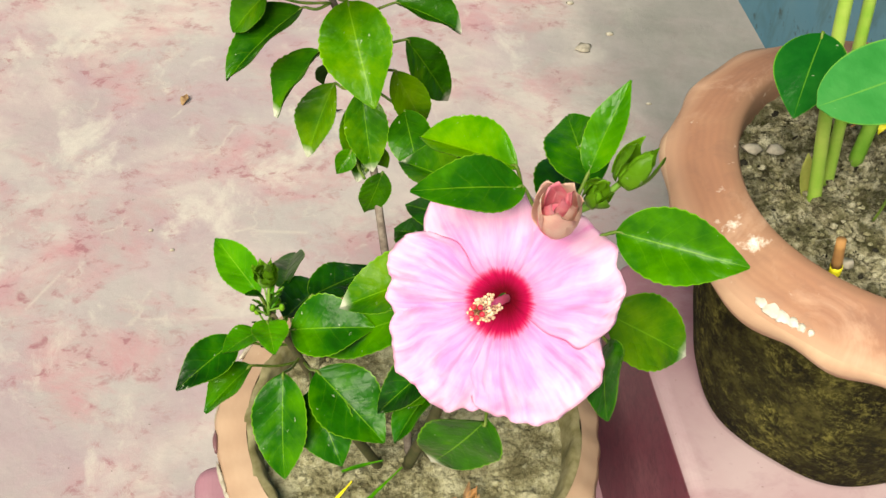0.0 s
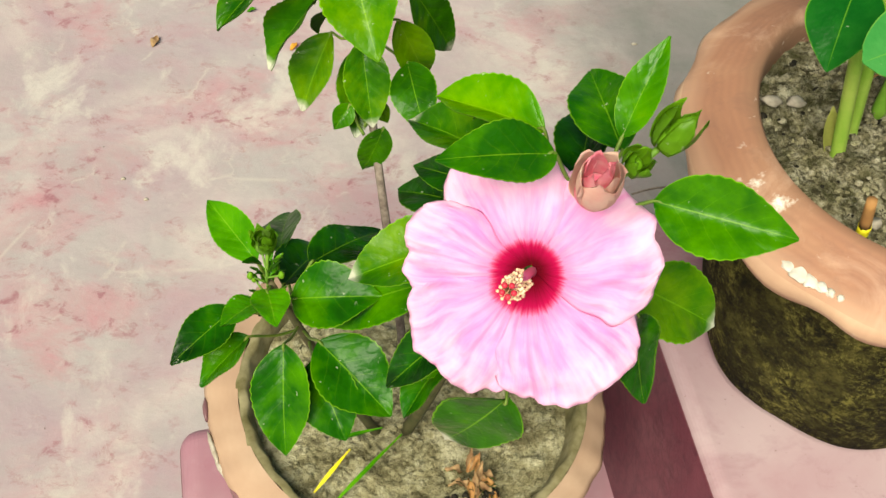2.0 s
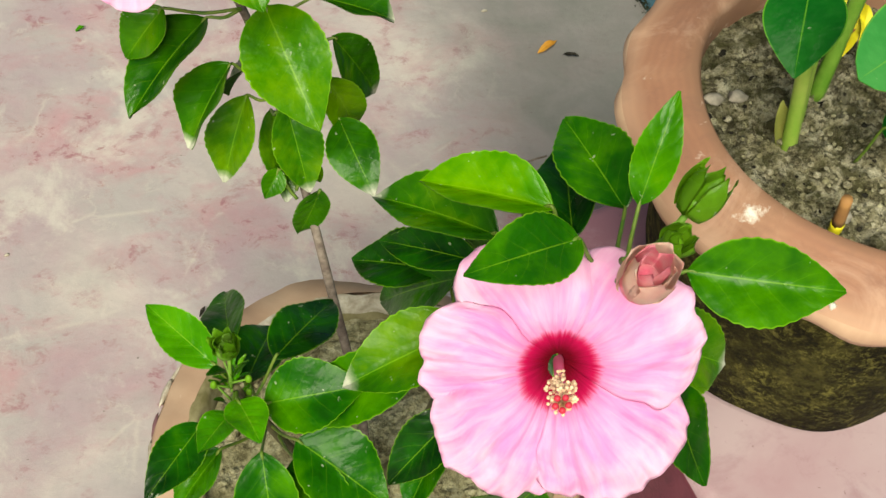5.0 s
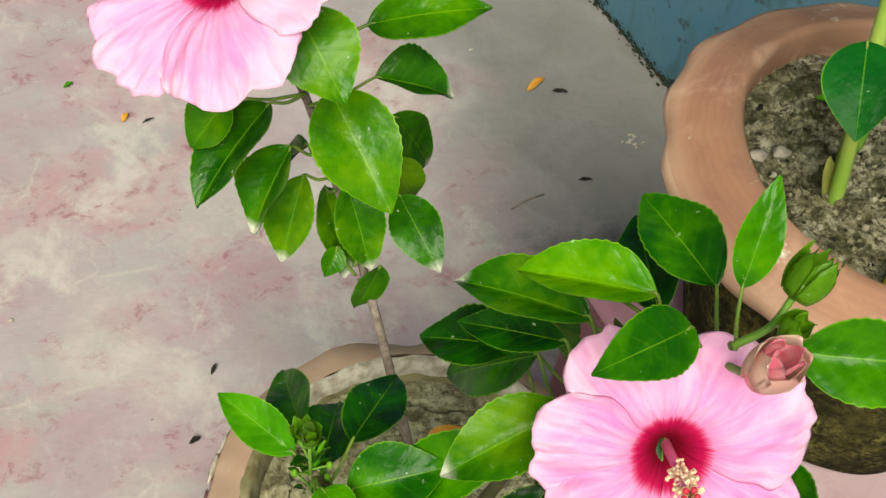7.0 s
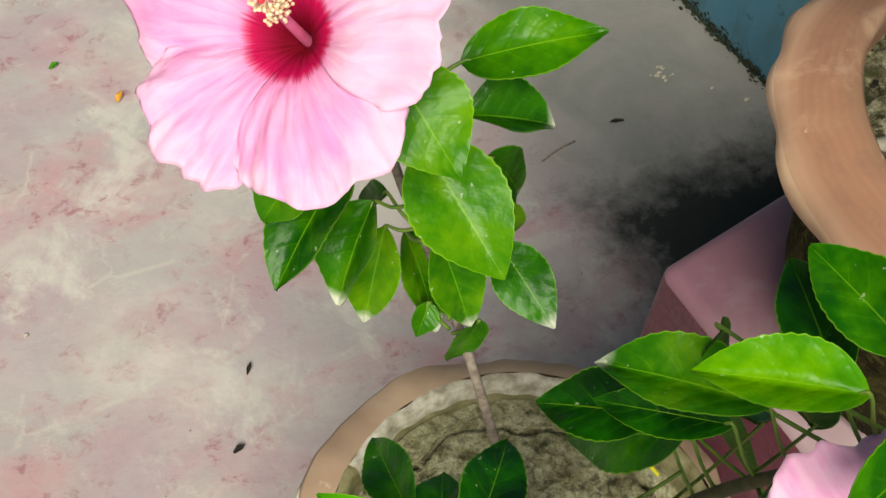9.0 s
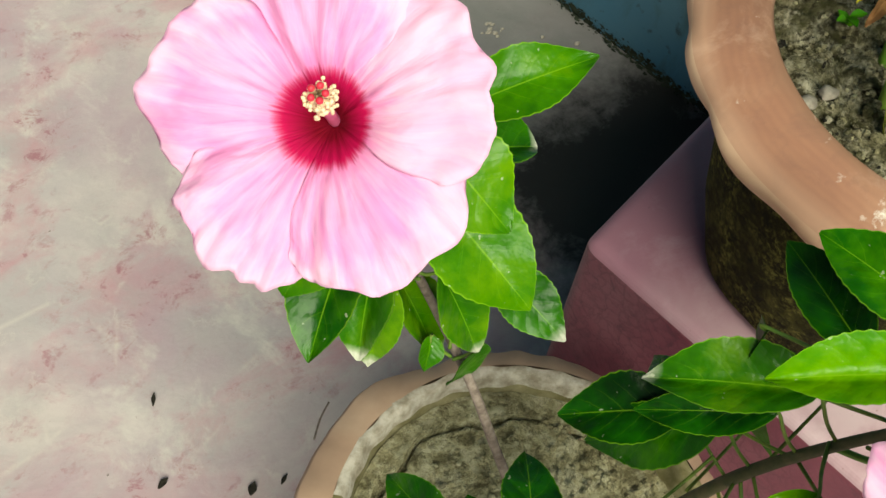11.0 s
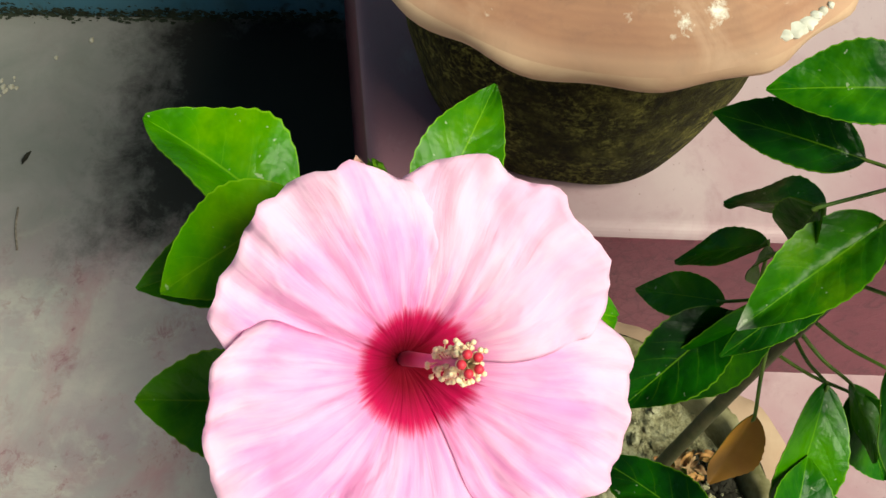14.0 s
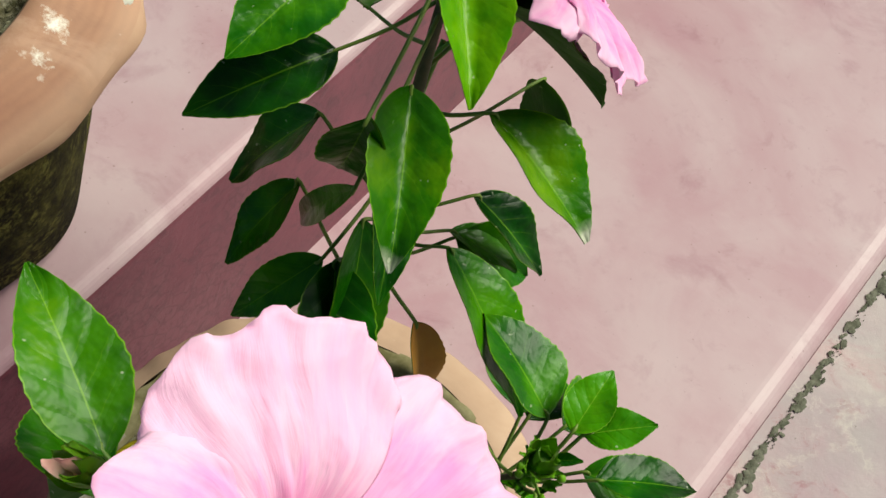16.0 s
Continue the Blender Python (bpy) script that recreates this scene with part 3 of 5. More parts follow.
def flower(parent, centre, normal, radius, edges, tip, seed=0, label="", reflex=0.19, pale=()):
    """An open five-petalled hibiscus bloom with its long stamen column."""
    rnd = random.Random(seed)
    root = empty("flower")
    root.parent = parent
    if label:
        tagged(root, label)
    nz = Vector(normal).normalized()
    ref = Vector((0, 0, 1)) if abs(nz.z) < 0.9 else Vector((0, 1, 0))
    ax = ref.cross(nz).normalized()
    ay = nz.cross(ax)
    o = Vector(centre)
    rows, cols = 30, 40
    shift = Vector((seed * 5.3, seed * 2.1, 0.7))
    for k in range(5):
        # each petal's clockwise edge lies over its neighbour
        bm = bmesh.new()
        uvl = bm.loops.layers.uv.new("UVMap")
        lo, hi = edges[k], edges[(k + 1) % 5] + (2 * math.pi if k == 4 else 0)
        span = (hi - lo + 0.42) / 2
        mid = lo + span
        grid, uvs = [], {}
        p1, p2, p3 = rnd.uniform(0, 6), rnd.uniform(0, 6), rnd.uniform(0, 6)
        size, tilt = rnd.uniform(0.98, 1.04), rnd.uniform(-0.03, 0.03)
        for i in range(rows + 1):
            v = i / rows
            half = span * (0.90 + 0.10 * math.sin(min(1.0, v * 1.4) * math.pi / 2) - 0.15 * v ** 6)
            row = []
            for j in range(cols + 1):
                u = 2 * j / cols - 1
                a = mid + u * half + 0.16 * noise.noise(Vector((3.2 * v, k * 2.3, p1))) * v * (1 - u) / 2
                show = min(1.0, max(0.0, (0.75 - u) / 0.5))
                r = radius * size * v * (1 - 0.20 * abs(u) ** 3 * v ** 2) * (1 + (0.06 * noise.noise(Vector((3.0 * u + p1, k, 1.5))) + 0.026 * noise.noise(Vector((8.0 * u + p2, k, 2.5)))) * v ** 3)
                depth = radius * (0.45 * (1 - math.exp(-4.2 * v)) - 0.42 + tilt * v - reflex * max(0.0, v - 0.35) ** 1.6)
                ring = Vector((math.cos(a), math.sin(a), 0.35 * v))
                pleat = (0.075 * noise.noise(ring * 3.5 + shift) + 0.075 * noise.noise(ring * 8.0 + shift) + 0.034 * noise.noise(ring * 17.0 + shift)) * v ** 1.3
                over = 0.11 * (math.cos(math.pi * (min(u, 0.45) + 0.30) / 1.6) - 0.25 * max(0.0, u - 0.45)) * v ** 1.2
                frill = (0.055 * noise.noise(Vector((4.0 * u + p2, k, seed))) + 0.045 * noise.noise(Vector((9.0 * u + p3, k, seed))) + 0.010) * v ** 4 * show
                vt = bm.verts.new(o + (math.cos(a) * ax + math.sin(a) * ay) * r + nz * (depth + radius * (pleat + over + frill)))
                uvs[vt] = (u * 0.5 + k * 1.7 + seed, v)
                row.append(vt)
            grid.append(row)
        for i in range(rows):
            for j in range(cols):
                f = bm.faces.new((grid[i][j], grid[i][j + 1], grid[i + 1][j + 1], grid[i + 1][j]))
                for lp in f.loops:
                    lp[uvl].uv = uvs[lp.vert]
        ob = part("petal", bm, LITPETAL if k in pale else PETAL, root)
        sm = ob.modifiers.new("thickness", "SOLIDIFY")
        sm.thickness, sm.offset = 0.0003, 0
    foot, top = o - nz * radius * 0.42, Vector(tip)
    col = top - foot
    d = col.normalized()
    bend = foot + col * 0.5 + nz * 0.0015
    line = curve_points([foot, bend, top - d * 0.006], 6)
    part("style", tube(line, [0.0023 - 0.0009 * i / (len(line) - 1) for i in range(len(line))], 8), STYLE, root, "pink style")
    bm = bmesh.new()
    sa = Vector((0.3, 0.5, 1)).cross(d).normalized()
    sb = d.cross(sa)
    for i in range(110):
        a, h = rnd.uniform(0, 6.283), rnd.uniform(0.60, 0.97)
        s = foot + col * h
        e = s + (math.cos(a) * sa + math.sin(a) * sb) * rnd.uniform(0.0024, 0.0056) + d * 0.0018
        tube([s, e], 0.0002, 3, bm, 0)
        bmesh.ops.create_icosphere(bm, subdivisions=1, radius=0.0008, matrix=Matrix.Translation(e))
    part("anther_tuft", bm, POLLEN, root, "cream pollen anthers")
    for k in range(5):
        a = k * 2 * math.pi / 5
        e = top + (math.cos(a) * sa + math.sin(a) * sb) * 0.0025
        bm = tube([top - d * 0.006, e - d * 0.0003, e + d * 0.0005], [0.0005, 0.0012, 0.0014], 7)
        part("stigma_arm", bm, POLLEN, root)
        bm = bmesh.new()
        bmesh.ops.create_icosphere(bm, subdivisions=2, radius=0.0013, matrix=Matrix.Translation(e + d * 0.0009))
        part("stigma", bm, STIGMA, root)
    # green calyx and stalk behind
    bm, _ = lathe([(0.0012, -0.030, 0), (0.0014, -0.020, 0), (0.0045, -0.015, 0), (0.0075, -0.006, 0), (0.0085, 0.004, 0), (0.0105, 0.010, 0)], 15,
                  lambda a, i: (0.0, 0.004 * math.cos(5 * a) * (i == 5)))
    m = Matrix(((ax.x, ay.x, nz.x, 0), (ax.y, ay.y, nz.y, 0), (ax.z, ay.z, nz.z, 0), (0, 0, 0, 1)))
    bm.transform(Matrix.Translation(o - nz * (radius * 0.40 + 0.012)) @ m)
    part("calyx", bm, GREENSTEM, root, "green calyx")
    return root


# ---- setting ----
def front(y):
    return 0.193 - 0.06 * (y - 0.62)


def outer(y):
    return -0.133 - 0.06 * (y - 0.2)


def wall_x(y):
    return 0.678 - 0.09 * (y - 0.79)


bm = bmesh.new()
bmesh.ops.create_grid(bm, x_segments=8, y_segments=8, size=60)
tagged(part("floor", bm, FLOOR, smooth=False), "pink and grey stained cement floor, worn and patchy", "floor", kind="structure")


def block(name, foot, z0, z1, mats, bevel, label, category):
    """A cement step with rounded top edges: risers and top in their own colours."""
    bm = bmesh.new()
    lo = [bm.verts.new((x, y, z0)) for x, y in foot]
    hi = [bm.verts.new((x, y, z1)) for x, y in foot]
    k = len(foot)
    bm.faces.new(hi)
    bm.faces.new(lo[::-1])
    for i in range(k):
        bm.faces.new((lo[i], lo[(i + 1) % k], hi[(i + 1) % k], hi[i]))
    bmesh.ops.recalc_face_normals(bm, faces=bm.faces[:])
    top = [e for e in bm.edges if all(abs(v.co.z - z1) < 1e-6 for v in e.verts)] + [e for e in bm.edges if abs(e.verts[0].co.z - e.verts[1].co.z) > 0.01]
    bmesh.ops.bevel(bm, geom=top, offset=bevel, segments=9, profile=0.55, affect="EDGES")
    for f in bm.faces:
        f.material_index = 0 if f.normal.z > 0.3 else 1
    return tagged(part(name, bm, mats, smooth=False), label, category, kind="structure")


FAR = -2.2
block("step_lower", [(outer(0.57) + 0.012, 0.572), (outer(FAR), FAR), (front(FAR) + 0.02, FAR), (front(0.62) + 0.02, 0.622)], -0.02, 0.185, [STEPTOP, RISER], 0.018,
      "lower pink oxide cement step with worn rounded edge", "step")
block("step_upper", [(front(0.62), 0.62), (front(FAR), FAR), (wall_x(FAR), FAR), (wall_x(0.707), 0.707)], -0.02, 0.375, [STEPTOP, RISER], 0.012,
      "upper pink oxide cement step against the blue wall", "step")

bm = bmesh.new()
for x0, y0, x1, y1, z0, z1 in ((0, -5, 0.2, 9, -0.05, 2.6),):
    vs = [bm.verts.new((wall_x(y) + dx, y, z)) for z in (z0, z1) for y, dx in ((y0, 0), (y1, 0), (y1, x1), (y0, x1))]
    for q in ((0, 1, 2, 3), (7, 6, 5, 4), (0, 4, 5, 1), (1, 5, 6, 2), (2, 6, 7, 3), (3, 7, 4, 0)):
        bm.faces.new([vs[i] for i in q])
bmesh.ops.recalc_face_normals(bm, faces=bm.faces[:])
tagged(part("wall_blue", bm, WALL, smooth=False), "blue painted plaster wall with mould at its foot", "wall", kind="structure")

# ---- terracotta pot on the upper step ----
BIG = Vector((0.326, 0.500, 0.375))


def lump(a):
    """The thrower's uneven scallops round the rim."""
    return math.sin(16 * a + 0.6 * math.sin(3 * a)) + 0.5 * math.sin(9 * a + 1.0) + 0.3 * math.sin(5 * a + 2.0)


def big_wave(a, i):
    w = (0.3, 0.9, 1.0, 0.8, 0.25, 0.05, 0, 0, 0)[min(i, 8)]
    return (0.0034 * w * lump(a) + 0.0012 * math.sin(4 * a), 0.0034 * w * lump(a + 0.05))


big_pot = empty("flower_pot")
big_pot.location = BIG
tagged(big_pot, "terracotta flower pot with wavy flared rim and mossy body", "flower pot", group="flower pots")
bm, _ = lathe([(0.0, 0.001, 0), (0.089, 0.0, 0), (0.098, 0.010, 0), (0.111, 0.06, 0), (0.119, 0.115, 0), (0.121, 0.155, 0), (0.1225, 0.176, 0)], 96,
              lambda a, i: (0.0015 * math.sin(7 * a + i) * (i > 0), 0.0))
part("body", bm, MOSS, big_pot, "dark mossy body")
bm, _ = lathe([(0.1215, 0.172, 0), (0.144, 0.170, 0), (0.1535, 0.175, 1), (0.158, 0.183, 1), (0.157, 0.190, 0), (0.151, 0.194, 0), (0.1355, 0.201, 0), (0.1235, 0.207, 0), (0.118, 0.209, 0), (0.1145, 0.205, 0),
               (0.1135, 0.19, 0), (0.1115, 0.15, 0), (0.0, 0.15, 0)], 160, big_wave)
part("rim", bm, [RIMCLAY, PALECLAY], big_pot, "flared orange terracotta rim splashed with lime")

bm = bmesh.new()
for k, (x, y, r) in enumerate(((-0.1225, -0.087, 0.0048), (-0.1180, -0.093, 0.0060), (-0.1140, -0.099, 0.0046), (-0.1100, -0.104, 0.0032), (-0.1060, -0.108, 0.0024), (-0.1020, -0.112, 0.0017))):
    blob((x, y, 0.1925 + 0.0012 * k * 0.2), (r, r * 1.15, 0.0022), k + 3.0, bm, 3, 0.35)
part("plaster_splash", bm, LIMEWHITE, big_pot, "lump of dried white plaster")


def soil_disc(name, centre, radius, mat, amp, seed, label, crack=False):
    bm = bmesh.new()
    n_r, n_a = 84, 200
    rings = []
    for i in range(n_r + 1):
        r = radius * i / n_r
        ring = []
        for j in range(n_a if i else 1):
            a = 2 * math.pi * j / n_a
            p = Vector((r * math.cos(a), r * math.sin(a), 0))
            q = p * 28 + Vector((seed, seed * 2, 0))
            p.z = amp * (noise.noise(q) + 0.6 * noise.noise(q * 2.3) + 0.45 * noise.noise(q * 5.1) + 0.38 * noise.noise(q * 11.0) + 0.28 * noise.noise(q * 21.0))
            if crack and 0.1 < a < 2.7:
                d = r - radius * (0.855 + 0.05 * noise.noise(Vector((math.cos(a) * 3, math.sin(a) * 3, 1))) + 0.02 * math.sin(9 * a))
                if abs(d) < 0.0015 + 0.0008 * math.sin(7 * a):
                    p.z -= 0.014
                elif d > 0:
                    p.z += 0.004
            ring.append(bm.verts.new(p + Vector(centre)))
        rings.append(ring)
    for j in range(n_a):
        bm.faces.new((rings[0][0], rings[1][j], rings[1][(j + 1) % n_a]))
    for r0, r1 in zip(rings[1:], rings[2:]):
        for j in range(n_a):
            bm.faces.new((r0[j], r1[j], r1[(j + 1) % n_a], r0[(j + 1) % n_a]))
    return tagged(part(name, bm, mat), label, "soil", kind="stuff")


soil_disc("soil", BIG + Vector((0, 0, 0.187)), 0.1145, SOIL2, 0.006, 3.0, "crumbly grey-brown soil filling the terracotta pot")


def crumbs(name, centre, radius, count, lo, hi, mat, seed, label):
    """Loose crumbs of earth lying on the soil."""
    rnd = random.Random(seed)
    bm = bmesh.new()
    for i in range(count):
        a, r = rnd.uniform(0, 6.283), radius * math.sqrt(rnd.random())
        k = rnd.uniform(lo, hi) * (2.0 if rnd.random() < 0.06 else 1.0)
        blob((centre[0] + r * math.cos(a), centre[1] + r * math.sin(a), centre[2] + rnd.uniform(0, 0.004)), (k * rnd.uniform(0.7, 1.5), k, k * 0.7), i * 0.37 + seed, bm, 1, 0.5)
    return tagged(part(name, bm, mat, smooth=False), label, "soil crumbs", kind="stuff")


crumbs("soil_crumbs", BIG + Vector((0, 0, 0.187)), 0.108, 420, 0.0010, 0.0032, SOIL2, 5, "loose crumbs of earth on the pot soil")
crumbs("pale_crumbs", BIG + Vector((0, 0, 0.187)), 0.108, 420, 0.0006, 0.0019, SOIL, 15, "pale dry crumbs of earth on the pot soil")
crumbs("dark_crumbs", BIG + Vector((0, 0, 0.186)), 0.108, 130, 0.0006, 0.0018, BLACK, 6, "dark bits of humus on the pot soil")

# ---- clay pot on the lower step ----
SMALL = Vector((0.026, 0.490, 0.185))


def broken(a):
    """Where the flared lip is broken away along the back, 1; elsewhere 0."""
    a = a - 2 * math.pi if a > 4.2 else a
    return min(1.0, max(0.0, (a + 0.95) / 0.10)) * min(1.0, max(0.0, (1.60 - a) / 0.22))


def small_wave(a, i):
    g = broken(a)
    chip = 0.0005 * math.sin(23 * a) + 0.0006 * math.sin(37 * a + 1)
    if i in (4, 5, 6):
        return (-0.006 * g + 0.0010 * math.sin(9 * a) + 0.6 * chip * (0.4 + g), -0.002 * g + 0.0008 * math.sin(11 * a + 1) + 0.5 * chip)
    if i == 7:
        return (0.0, 0.0015 * g)
    return (0.0008 * math.sin(7 * a + i), 0.0)


small_pot = empty("flower_pot")
small_pot.location = SMALL
tagged(small_pot, "weathered clay flower pot with a chipped lime-crusted rim", "flower pot", group="flower pots")
bm, _ = lathe([(0.0, 0.001, 0), (0.082, 0.0, 0), (0.094, 0.05, 0), (0.107, 0.122, 0), (0.110, 0.14, 0)], 80)
part("body", bm, OLDCLAY, small_pot)
bm, _ = lathe([(0.107, 0.122, 0), (0.112, 0.130, 0), (0.122, 0.139, 0), (0.130, 0.145, 0), (0.137, 0.149, 0), (0.1415, 0.157, 0), (0.1385, 0.163, 0), (0.1195, 0.166, 0)], 220, small_wave)
part("rim", bm, OLDCLAY, small_pot, "flared tan lip with a broken back edge")
bm, _ = lathe([(0.1200, 0.1655, 0), (0.1150, 0.1665, 0), (0.1125, 0.163, 0), (0.1105, 0.155, 1), (0.1085, 0.147, 1), (0.106, 0.13, 1), (0.0, 0.12, 1)], 180,
              lambda a, i: ((0.0006 * math.sin(13 * a + i) + 0.0008 * math.sin(31 * a)) * (i < 4), 0.0006 * math.sin(17 * a) * (i < 4)))
for f in bm.faces:
    p = f.calc_center_median()
    if f.material_index == 0 and not 0.1 < math.atan2(p.y, p.x) + 0.12 * math.sin(40 * p.x) < 2.2:
        f.material_index = 2
part("lining", bm, [LIME, MOSSYCLAY, MOSSYCLAY], small_pot, "white lime crust and green mossy inner wall")
# flakes of white lime and purple glaze left on the lip's side
rnd = random.Random(4)
for k in range(9):
    a = math.pi + 0.55 - 0.16 * k + rnd.uniform(-0.04, 0.04)
    r = 0.1412
    bm = blob((r * math.cos(a), r * math.sin(a), 0.1575 + rnd.uniform(-0.002, 0.002)), (0.0018, rnd.uniform(0.007, 0.013), 0.0030), k + 20, None, 2, 0.5)
    bmesh.ops.rotate(bm, cent=(r * math.cos(a), r * math.sin(a), 0.153), matrix=Matrix.Rotation(a, 3, "Z"), verts=bm.verts[:])
    part("lime_flake", bm, LIME if k % 3 else GLAZE, small_pot)
soil_disc("soil", SMALL + Vector((0, 0, 0.146)), 0.1085, SOIL, 0.0042, 9.0, "dry cracked grey soil filling the chipped clay pot", True)
crumbs("soil_crumbs", SMALL + Vector((0, 0, 0.146)), 0.100, 520, 0.0008, 0.0026, SOIL, 7, "loose crumbs of dry earth in the clay pot")
# humus blackened for leaf shade, and pale scraps, gathered against the pot's near wall
for k, (dx, dy) in enumerate(((-0.022, -0.091), (-0.002, -0.094), (0.019, -0.092), (0.037, -0.087))):
    crumbs("dark_crumbs", SMALL + Vector((dx, dy, 0.148)), 0.0135, 110, 0.0009, 0.0030, BLACK, 31 + k, "dark humus blackened for leaf shade along the clay pot's wall")
    crumbs("pale_crumbs", SMALL + Vector((dx, dy, 0.151)), 0.0125, 16, 0.0007, 0.0022, SOIL, 51 + k, "pale dry scraps on dark humus")

# ---- hibiscus ----
def frame_of(a, t):
    d = Vector(t) - Vector(a)
    return Matrix.Translation(a) @ d.to_track_quat("Z", "Y").to_matrix().to_4x4(), d.length


def shell(r0, length, width, lean, flare, thick=0.0004, seed=0.0, tip=0.0):
    """One petal or sepal wrapped on a bud: an arc of a turned profile."""
    bm = bmesh.new()
    rows, cols = 8, 8
    grid = []
    for i in range(rows + 1):
        v = i / rows
        r = r0 * (0.35 + 0.65 * math.sin(min(1.0, 0.12 + v) * math.pi * 0.62)) * (1 - 0.34 * v) + flare * v ** 4
        w = width * (1 - tip * v) * (1 if v < 0.75 else 1 - 0.8 * (v - 0.75) / 0.25)
        row = []
        for j in range(cols + 1):
            u = 2 * j / cols - 1
            a = lean + u * w
            k = r + 0.0007 * u + 0.0006 * abs(u) ** 3 * v
            row.append(bm.verts.new((k * math.cos(a), k * math.sin(a), length * v * (1 - 0.10 * u * u))))
        grid.append(row)
    for i in range(rows):
        for j in range(cols):
            bm.faces.new((grid[i][j], grid[i][j + 1], grid[i + 1][j + 1], grid[i + 1][j]))
    bmesh.ops.solidify(bm, geom=bm.faces[:], thickness=thick)
    return bm


plant = tagged(empty("hibiscus_plant"), "hibiscus shrub with glossy green leaves and two pink blooms", "plant")
stem("stem", [(0.022, 0.478, 0.325), (0.014, 0.497, 0.40), (0.003, 0.523, 0.468), (-0.004, 0.540, 0.510), (-0.011, 0.566, 0.552), (-0.022, 0.588, 0.598), (-0.034, 0.588, 0.64), (-0.058, 0.580, 0.70)], 0.0031, 0.0020, WOODSTEM, plant, "grey-brown upright stem")
stem("stem", [(0.02, 0.47, 0.325), (0.032, 0.445, 0.43), (0.038, 0.418, 0.55), (0.047, 0.388, 0.63), (0.058, 0.352, 0.70)], 0.0045, 0.002, DARKSTEM, plant, "dark leaning stem")
stem("stem", [(0.0, 0.47, 0.325), (-0.03, 0.445, 0.42), (-0.054, 0.442, 0.48), (-0.073, 0.441, 0.530)], 0.0038, 0.002, DARKSTEM, plant, "low side stem")
stem("stem", [(0.045, 0.392, 0.62), (0.050, 0.380, 0.622), (0.053, 0.368, 0.631)], 0.0017, 0.0014, GREENSTEM, plant, "green flower stalk")
stem("stem", [(-0.060, 0.578, 0.70), (-0.070, 0.580, 0.708)], 0.0018, 0.0014, GREENSTEM, plant, "green flower stalk")
stem("stem", [(0.056, 0.352, 0.69), (0.051, 0.336, 0.707), (0.047, 0.327, 0.718)], 0.0017, 0.0014, GREENSTEM, plant, "green bud stalk")
stem("stem", [(0.058, 0.352, 0.70), (0.070, 0.350, 0.710), (0.082, 0.356, 0.717)], 0.0017, 0.0015, GREENSTEM, plant, "green bud stalk")
flower(plant, (0.029, 0.329, 0.667), (-0.36, -0.70, 0.61), 0.0570, (-0.21, 1.27, 2.52, 3.42, 4.61), (0.0145, 0.304, 0.692), 1, "open pale pink bloom with a crimson throat", 0.40)
# petal 0 of this bloom is painted as if in full sun
flower(plant, (-0.085, 0.572, 0.738), (-0.57, -0.31, 0.76), 0.0615, (-0.21, 1.18, 2.42, 3.71, 4.75), (-0.095, 0.561, 0.768), 2, "large open pale pink bloom with a crimson throat", pale=(0,))

